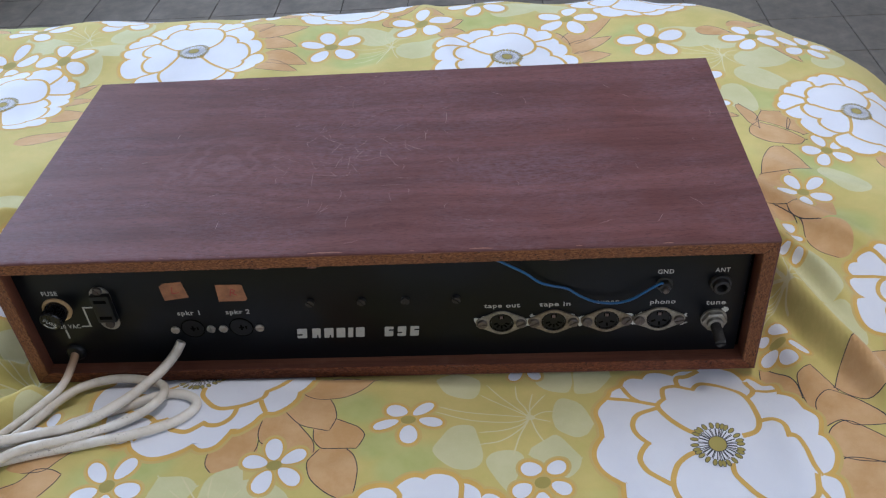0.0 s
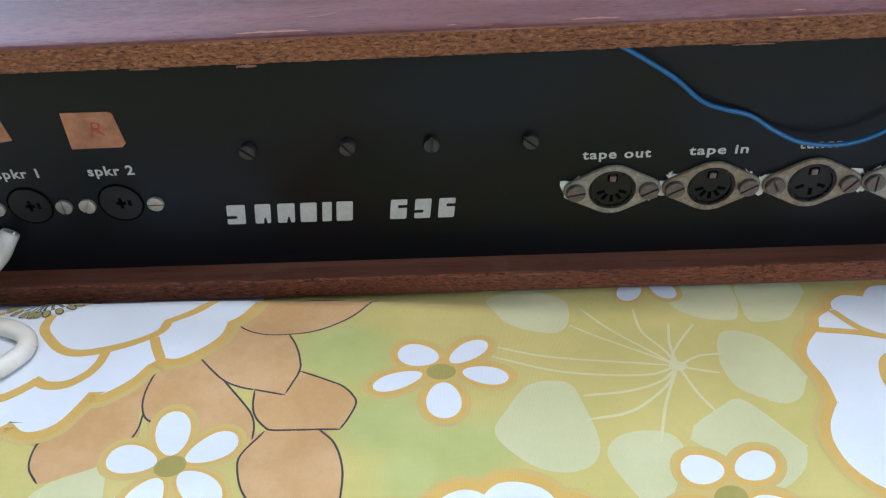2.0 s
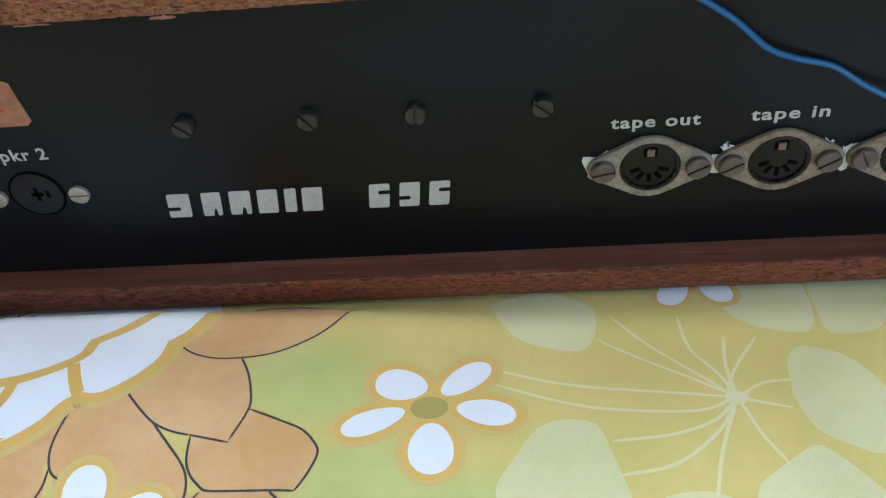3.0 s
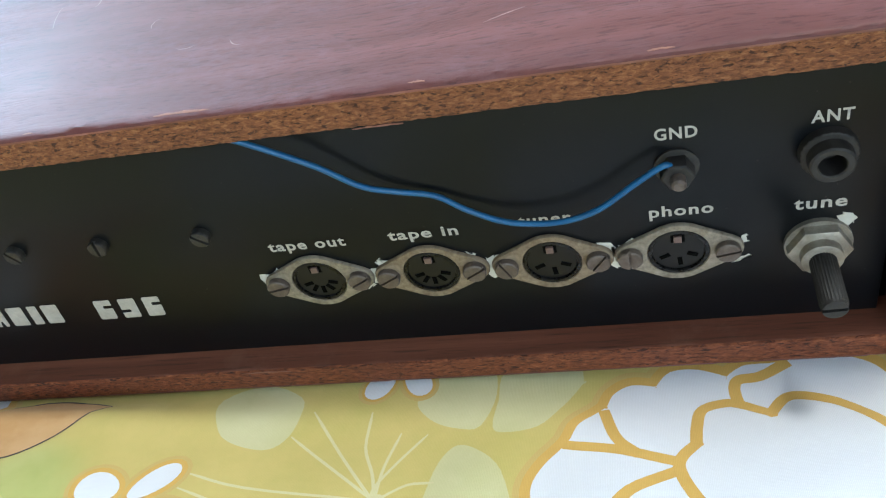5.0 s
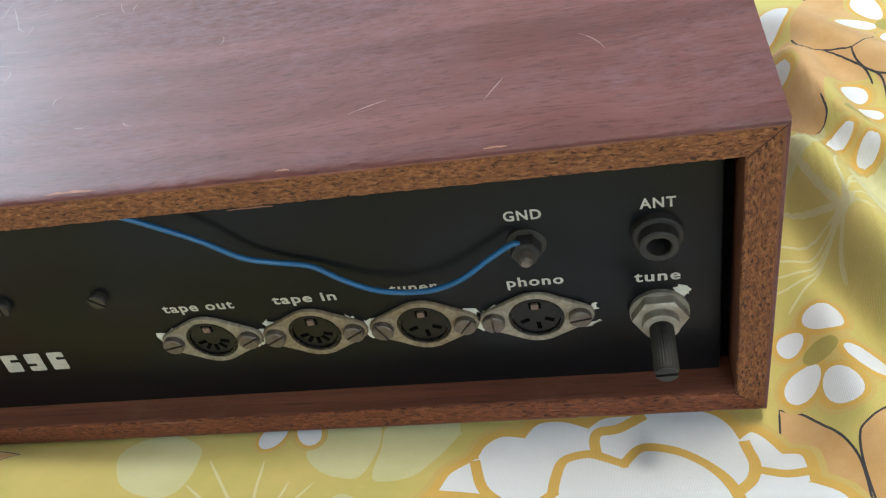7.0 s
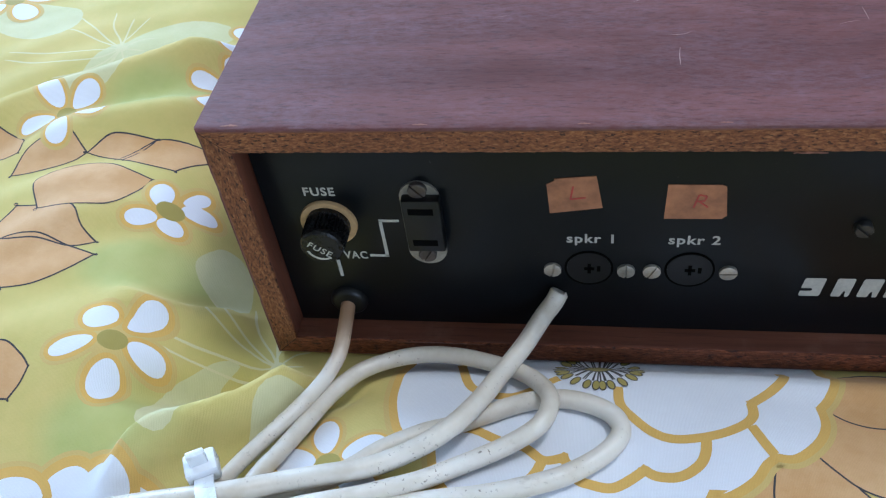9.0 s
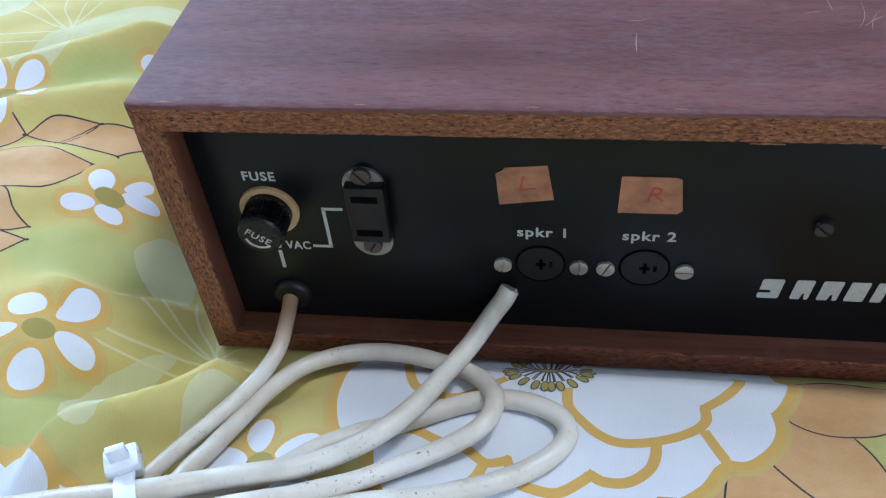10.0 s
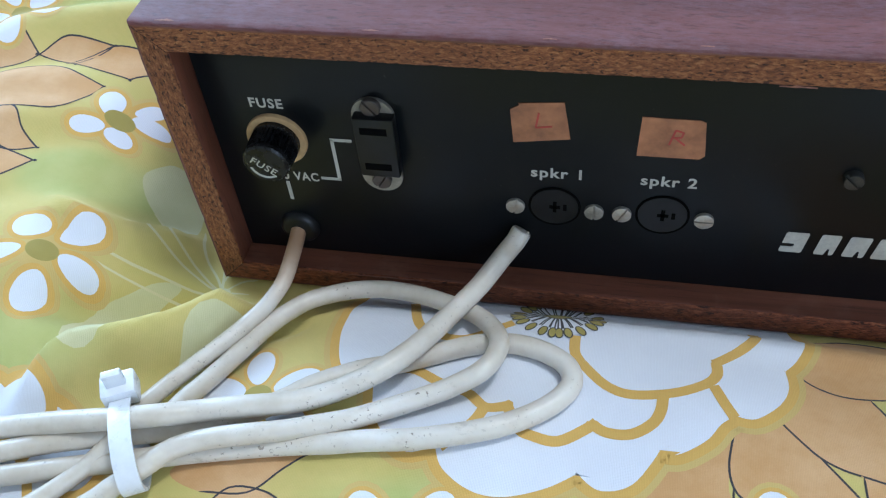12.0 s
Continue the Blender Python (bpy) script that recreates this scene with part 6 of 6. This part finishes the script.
# blue wire, from under the top board to the earth terminal
run = spline([(6.3, 0.2, 8.75), (6.75, 0.25, 8.45), (7.9, 0.35, 7.6), (8.72, 0.45, 6.8), (9.4, 0.6, 6.4), (10.25, 0.66, 6.1), (10.95, 0.55, 5.65), (11.7, 0.48, 5.27), (12.5, 0.45, 5.12), (13.25, 0.42, 5.18), (13.95, 0.4, 5.48), (14.7, 0.42, 6.05), (15.3, 0.45, 6.45), (15.5, 0.5, 6.4)])
blue_wire = link("blue_wire", tube(bmesh.new(), [p * CM for p in run], 0.00072, 10), WIRE, None, smooth=True)
tagged(blue_wire, "thin blue insulated wire hanging across the black rear panel", "wire")

# ---- the white cable with its tie ----
MAINS = [(-19.42, 1.3, 1.9), (-19.45, 0.73, 1.85), (-19.41, 0.01, 1.74), (-19.37, -1.1, 1.67), (-19.55, -1.75, 1.55), (-19.77, -2.35, 1.55), (-20.14, -3.1, 1.6), (-20.61, -3.84, 1.6), (-21.08, -4.55, 1.6), (-21.47, -5.29, 1.7), (-21.87, -6.53, 2.0), (-22.35, -7.54, 1.77), (-23.18, -8.52, 1.61), (-24.6, -9.8, 1.5), (-26.8, -11.6, 1.4)]
UPPER = [(-21.05, -6.26, 1.74), (-20.8, -5.43, 1.58), (-20.52, -4.87, 1.5), (-20.26, -4.24, 1.4), (-19.95, -3.49, 1.3), (-19.63, -2.73, 1.2), (-19.2, -1.97, 1.1), (-18.6, -1.28, 1.0), (-17.59, -0.74, 0.91), (-16.59, -0.55, 0.89), (-15.52, -0.65, 0.94), (-14.42, -1.03, 1.1), (-13.48, -1.66, 1.49), (-12.83, -2.68, 2.16), (-12.71, -3.36, 2.4), (-12.98, -4.07, 2.49), (-13.72, -4.51, 2.23), (-14.53, -4.91, 2.1), (-15.34, -5.29, 2.02), (-16.1, -5.73, 2.11), (-16.9, -6.03, 2.14), (-17.68, -6.34, 2.21), (-18.46, -6.6, 2.3), (-19.29, -6.81, 2.26), (-20.03, -7.07, 2.19), (-20.45, -7.35, 2.16), (-20.85, -7.84, 2.15), (-21.49, -8.29, 1.9), (-22.12, -8.76, 1.65), (-23.6, -9.9, 1.5), (-25.8, -11.6, 1.4)]
END = [(-12.59, 0.58, 2.74), (-12.75, 0.39, 2.49), (-13.09, 0.17, 2.04), (-13.61, -0.76, 1.8), (-14.22, -1.89, 1.83), (-14.76, -3.06, 2.08), (-15.3, -4.01, 2.33), (-15.91, -4.6, 2.34), (-16.59, -4.97, 2.19), (-17.24, -5.34, 2.21), (-17.87, -5.65, 2.32), (-18.83, -5.91, 2.37), (-19.95, -6.19, 2.35), (-20.79, -6.58, 2.59), (-21.92, -6.83, 2.56), (-23.51, -7.0, 2.3), (-25.24, -7.15, 1.88), (-27.71, -7.52, 1.54), (-32.0, -8.6, 1.5)]
LOOP = [(-29.0, -8.9, 1.4), (-26.2, -8.1, 1.6), (-23.52, -7.32, 1.88), (-21.7, -6.84, 1.86), (-20.34, -6.4, 1.81), (-18.98, -5.87, 1.86), (-18.08, -5.3, 1.89), (-17.37, -4.64, 1.79), (-16.33, -3.94, 1.63), (-15.47, -3.6, 1.58), (-14.62, -3.21, 1.58), (-13.75, -2.84, 1.63), (-13.0, -2.69, 1.74), (-12.22, -2.72, 1.85), (-11.45, -2.95, 1.92), (-10.9, -3.33, 1.96), (-10.75, -3.85, 1.98), (-11.08, -4.42, 2.0), (-11.66, -4.91, 2.0), (-12.43, -5.43, 2.13), (-13.49, -5.81, 2.12), (-14.58, -6.06, 2.05), (-15.56, -6.2, 2.0), (-16.56, -6.35, 1.87), (-17.42, -6.47, 1.81), (-18.69, -6.74, 1.78), (-20.12, -7.05, 1.69), (-21.52, -7.42, 1.63), (-23.3, -7.94, 1.66), (-25.5, -8.47, 1.46), (-29.0, -9.6, 1.4)]
cable = thing("power_cable", "scuffed off-white mains cable looped and tied on the bedsheet", "cable", pose(-0.2, -0.06, 0.012))
for pts, coat, R in ((MAINS, AGED_CABLE, 0.24), (UPPER, CABLE, 0.268), (END, CABLE, 0.295), (LOOP, CABLE, 0.28)):
    run = [p * CM for p in spline(pts, 12)]
    for p in run:
        if p.y < 0:
            p.z = max(p.z, float(sheet_height(p.x, p.y)) + 0.7 * R * CM)
    strand = tube(bmesh.new(), [p - Vector((-0.2, -0.06, 0.012)) for p in run], R * CM, 18)
    part("cable_strand", strand, coat, cable)
# the plain cut end, with a torn lip of its sheath
tip = Vector(END[0]) * CM - Vector((-0.2, -0.06, 0.012))
out = (Vector(END[0]) - Vector(END[1])).normalized()
side = out.cross(Vector((0, 0, 1))).normalized()
bm = tube(bmesh.new(), [tip - 0.0004 * out, tip + 0.0002 * out, tip + 0.0004 * out], 0.0027, 14)
for off, n in ((0.0021, 0.0011), (0.0024, 0.0007), (0.0016, 0.0006)):
    a = tip + off * side - 0.0002 * out + 0.0005 * off / 0.002 * Vector((0, 0, 1))
    tube(bm, [a, a + n * out + 0.2 * n * side], 0.0003, 6)
part("cut_end", bm, plain("cut_cable_sheath", (0.5, 0.45, 0.38), 0.6, 0.2), cable, "dull cut end with a torn lip")

# nylon tie round the bundle
TIE = Vector((-21.45, -7.2, 2.1))
tie = thing("cable_tie", "white nylon cable tie tight round the white cable bundle", "cable tie", Matrix.Translation(TIE * CM) @ pose(0, 0, 0, 0, 0, 27))
bm = bmesh.new()
strap = [(1.35 * math.cos(a), 0.82 * math.sin(a)) for a in (2 * math.pi * k / 40 for k in range(40))]
inner, outer = [], []
for x, z in strap:
    for s, row in ((0.94, inner), (1.02, outer)):
        row.append([bm.verts.new((dx * CM, x * s * CM, z * s * CM)) for dx in (-0.27, 0.27)])
for k in range(40):
    for a, b in ((inner[k - 1], inner[k]), (outer[k - 1], outer[k])):
        bm.faces.new((a[0], a[1], b[1], b[0]))
    for e in (0, 1):
        bm.faces.new((inner[k - 1][e], inner[k][e], outer[k][e], outer[k - 1][e]))
part("strap", bm, NYLON, tie)
bm = bmesh.new()
block(bm, (-0.45 * CM, 0.95 * CM, 0.25 * CM), (0.45 * CM, 1.7 * CM, 0.85 * CM), 0.0009)
part("tie_head", bm, NYLON, tie)
part("tie_tail", block(bmesh.new(), (-0.26 * CM, 1.2 * CM, 0.7 * CM), (0.24 * CM, 1.42 * CM, 1.3 * CM), 0.0004), NYLON, tie)

# scratches and rubbed spots on the top board
rng = random.Random(11)
bm = bmesh.new()
for k in range(120):
    near = k < 70
    x, y = (rng.gauss(-1.5, 3.2), rng.gauss(10.0, 3.0)) if near else (rng.uniform(-21, 20.5), rng.uniform(0.8, 19.5))
    y = min(max(y, 0.8), 19.5)
    a = rng.choice((1.35, 1.6, 0.5, 2.3, 0.1)) + rng.gauss(0, 0.22)
    n, bend = rng.uniform(0.4, 1.6) if near else rng.uniform(0.25, 1.0), rng.uniform(-0.12, 0.12)
    w = rng.uniform(0.005, 0.014)
    rows = []
    for j in range(6):
        s = j / 5 - 0.5
        px = x + n * s * math.cos(a) - bend * (s * s) * 4 * math.sin(a)
        py = y + n * s * math.sin(a) + bend * (s * s) * 4 * math.cos(a)
        ww = w * (1 - 1.6 * abs(s)) + 0.002
        rows.append([bm.verts.new(((px + e * ww * math.sin(a)) * CM, (py - e * ww * math.cos(a)) * CM, H + 0.00004)) for e in (-1, 1)])
    if all(X0 + 0.003 < v.co.x < X1 - 0.003 and 0.002 < v.co.y < YD - 0.003 for r in rows for v in r):
        for p, q in zip(rows, rows[1:]):
            bm.faces.new((p[0], p[1], q[1], q[0]))
tagged(part("scratches", bm, SCUFF, receiver, "fine pale scratches", smooth=False), kind="stuff")

# splintered spots on the boards' front edges, and the dark mitre joints
JOINT = plain("dark_joint", (0.03, 0.011, 0.006), 0.8)
CHIPPED = plain("bare_splintered_wood", (0.23, 0.1, 0.065), 0.75, 0.35, 500.0, 0.5)


def splinter(x, y, z, n, w, upright, seed):
    rng = random.Random(seed)
    top = [(n * k / 9, w * rng.uniform(0.25, 1.0) * math.sin(math.pi * (k + 0.5) / 10)) for k in range(10)]
    low = [(n * k / 9, -w * rng.uniform(0.0, 0.3)) for k in range(9, -1, -1)]
    b = bmesh.new()
    rows = [[b.verts.new(((u * CM, e, v * CM) if upright else (u * CM, v * CM, -e))) for u, v in top + low] for e in (-0.00005, 0.0002)]
    b.faces.new(rows[0])
    for k in range(20):
        b.faces.new((rows[0][k - 1], rows[0][k], rows[1][k], rows[1][k - 1]))
    bmesh.ops.recalc_face_normals(b, faces=b.faces[:])
    part("splinter", b, CHIPPED, receiver, smooth=False, at=pose(x * CM, y * CM, z * CM))


for k, q in enumerate(((-3.75, 0.16, 1.9, 0.14), (5.0, 0.15, 1.3, 0.12), (-16.2, 0.13, 0.4, 0.07), (-12.0, 0.13, 0.3, 0.06), (10.6, 0.13, 0.35, 0.07), (15.2, 0.14, 0.5, 0.08), (-21.4, 0.14, 0.5, 0.1), (1.8, 0.13, 0.25, 0.06), (-8.6, 0.13, 0.3, 0.05))):
    splinter(q[0], q[1], H / CM, q[2], q[3], False, 60 + k)
splinter(-17.85, -0.005, 0.78, 2.9, 0.05, True, 81)
splinter(3.4, -0.005, 0.76, 1.5, 0.05, True, 82)
splinter(-3.9, -0.004, 8.68, 0.55, 0.13, True, 83)
splinter(-6.8, -0.004, 8.72, 0.8, 0.06, True, 84)
splinter(9.2, -0.004, 8.72, 1.1, 0.05, True, 85)
for sx, ex in ((X0, 1), (X1, -1)):
    for sz, ez in ((0.0, 1), (H, -1)):
        b = bmesh.new()
        a, c, o = Vector((sx + ex * 0.0008, -0.00025, sz + ez * 0.0008)), Vector((sx + ex * T, -0.00025, sz + ez * T)), Vector((ex, 0, -ez)) * 0.00007
        b.faces.new([b.verts.new(v) for v in (a - o, a + o, c + o, c - o)])
        part("mitre_joint", b, JOINT, receiver, smooth=False)

# thread on the top board
thread = link("thread", tube(bmesh.new(), [p * CM for p in spline([(-2.6, 20.6, 9.5), (-1.9, 20.3, 9.52), (-1.6, 19.9, 9.5), (-1.9, 20.0, 9.55), (-1.2, 18.6, 9.5), (-0.6, 17.2, 9.49)])], 0.00025, 6), THREAD, None, smooth=True)
tagged(thread, "short cream thread lying on the veneered cabinet top", "thread")

# ---- floor tiles ----
TILE, GAP = 0.20, 0.003
bm = bmesh.new()
block(bm, (-TILE / 2 + GAP / 2, -TILE / 2 + GAP / 2, -0.012), (TILE / 2 - GAP / 2, TILE / 2 - GAP / 2, 0), 0.0012, 1)
tile = part("floor_tile", bm, FLOORTILE, floor, smooth=False, at=Matrix.Translation((0.90, 1.84, FLOOR)))
rest = bmesh.new()
for i in range(-15, 8):
    for j in range(-20, 5):
        x, y = 0.90 + i * TILE, 1.84 + j * TILE
        if not (ROOM[0] + 0.1 < x < ROOM[1] - 0.1 and ROOM[2] + 0.1 < y < ROOM[3] - 0.1) or (i, j) == (0, 0):
            continue
        if x > 0.1 and y > 0.5:
            ob = new("floor_tile", tile.data)
            ob.parent = floor
            ob.matrix_local = Matrix.Translation((x, y, FLOOR))
        else:
            block(rest, (x - TILE / 2 + GAP / 2, y - TILE / 2 + GAP / 2, FLOOR - 0.012), (x + TILE / 2 - GAP / 2, y + TILE / 2 - GAP / 2, FLOOR))
tagged(link("floor_tiles", rest, FLOORTILE, floor), kind="stuff")
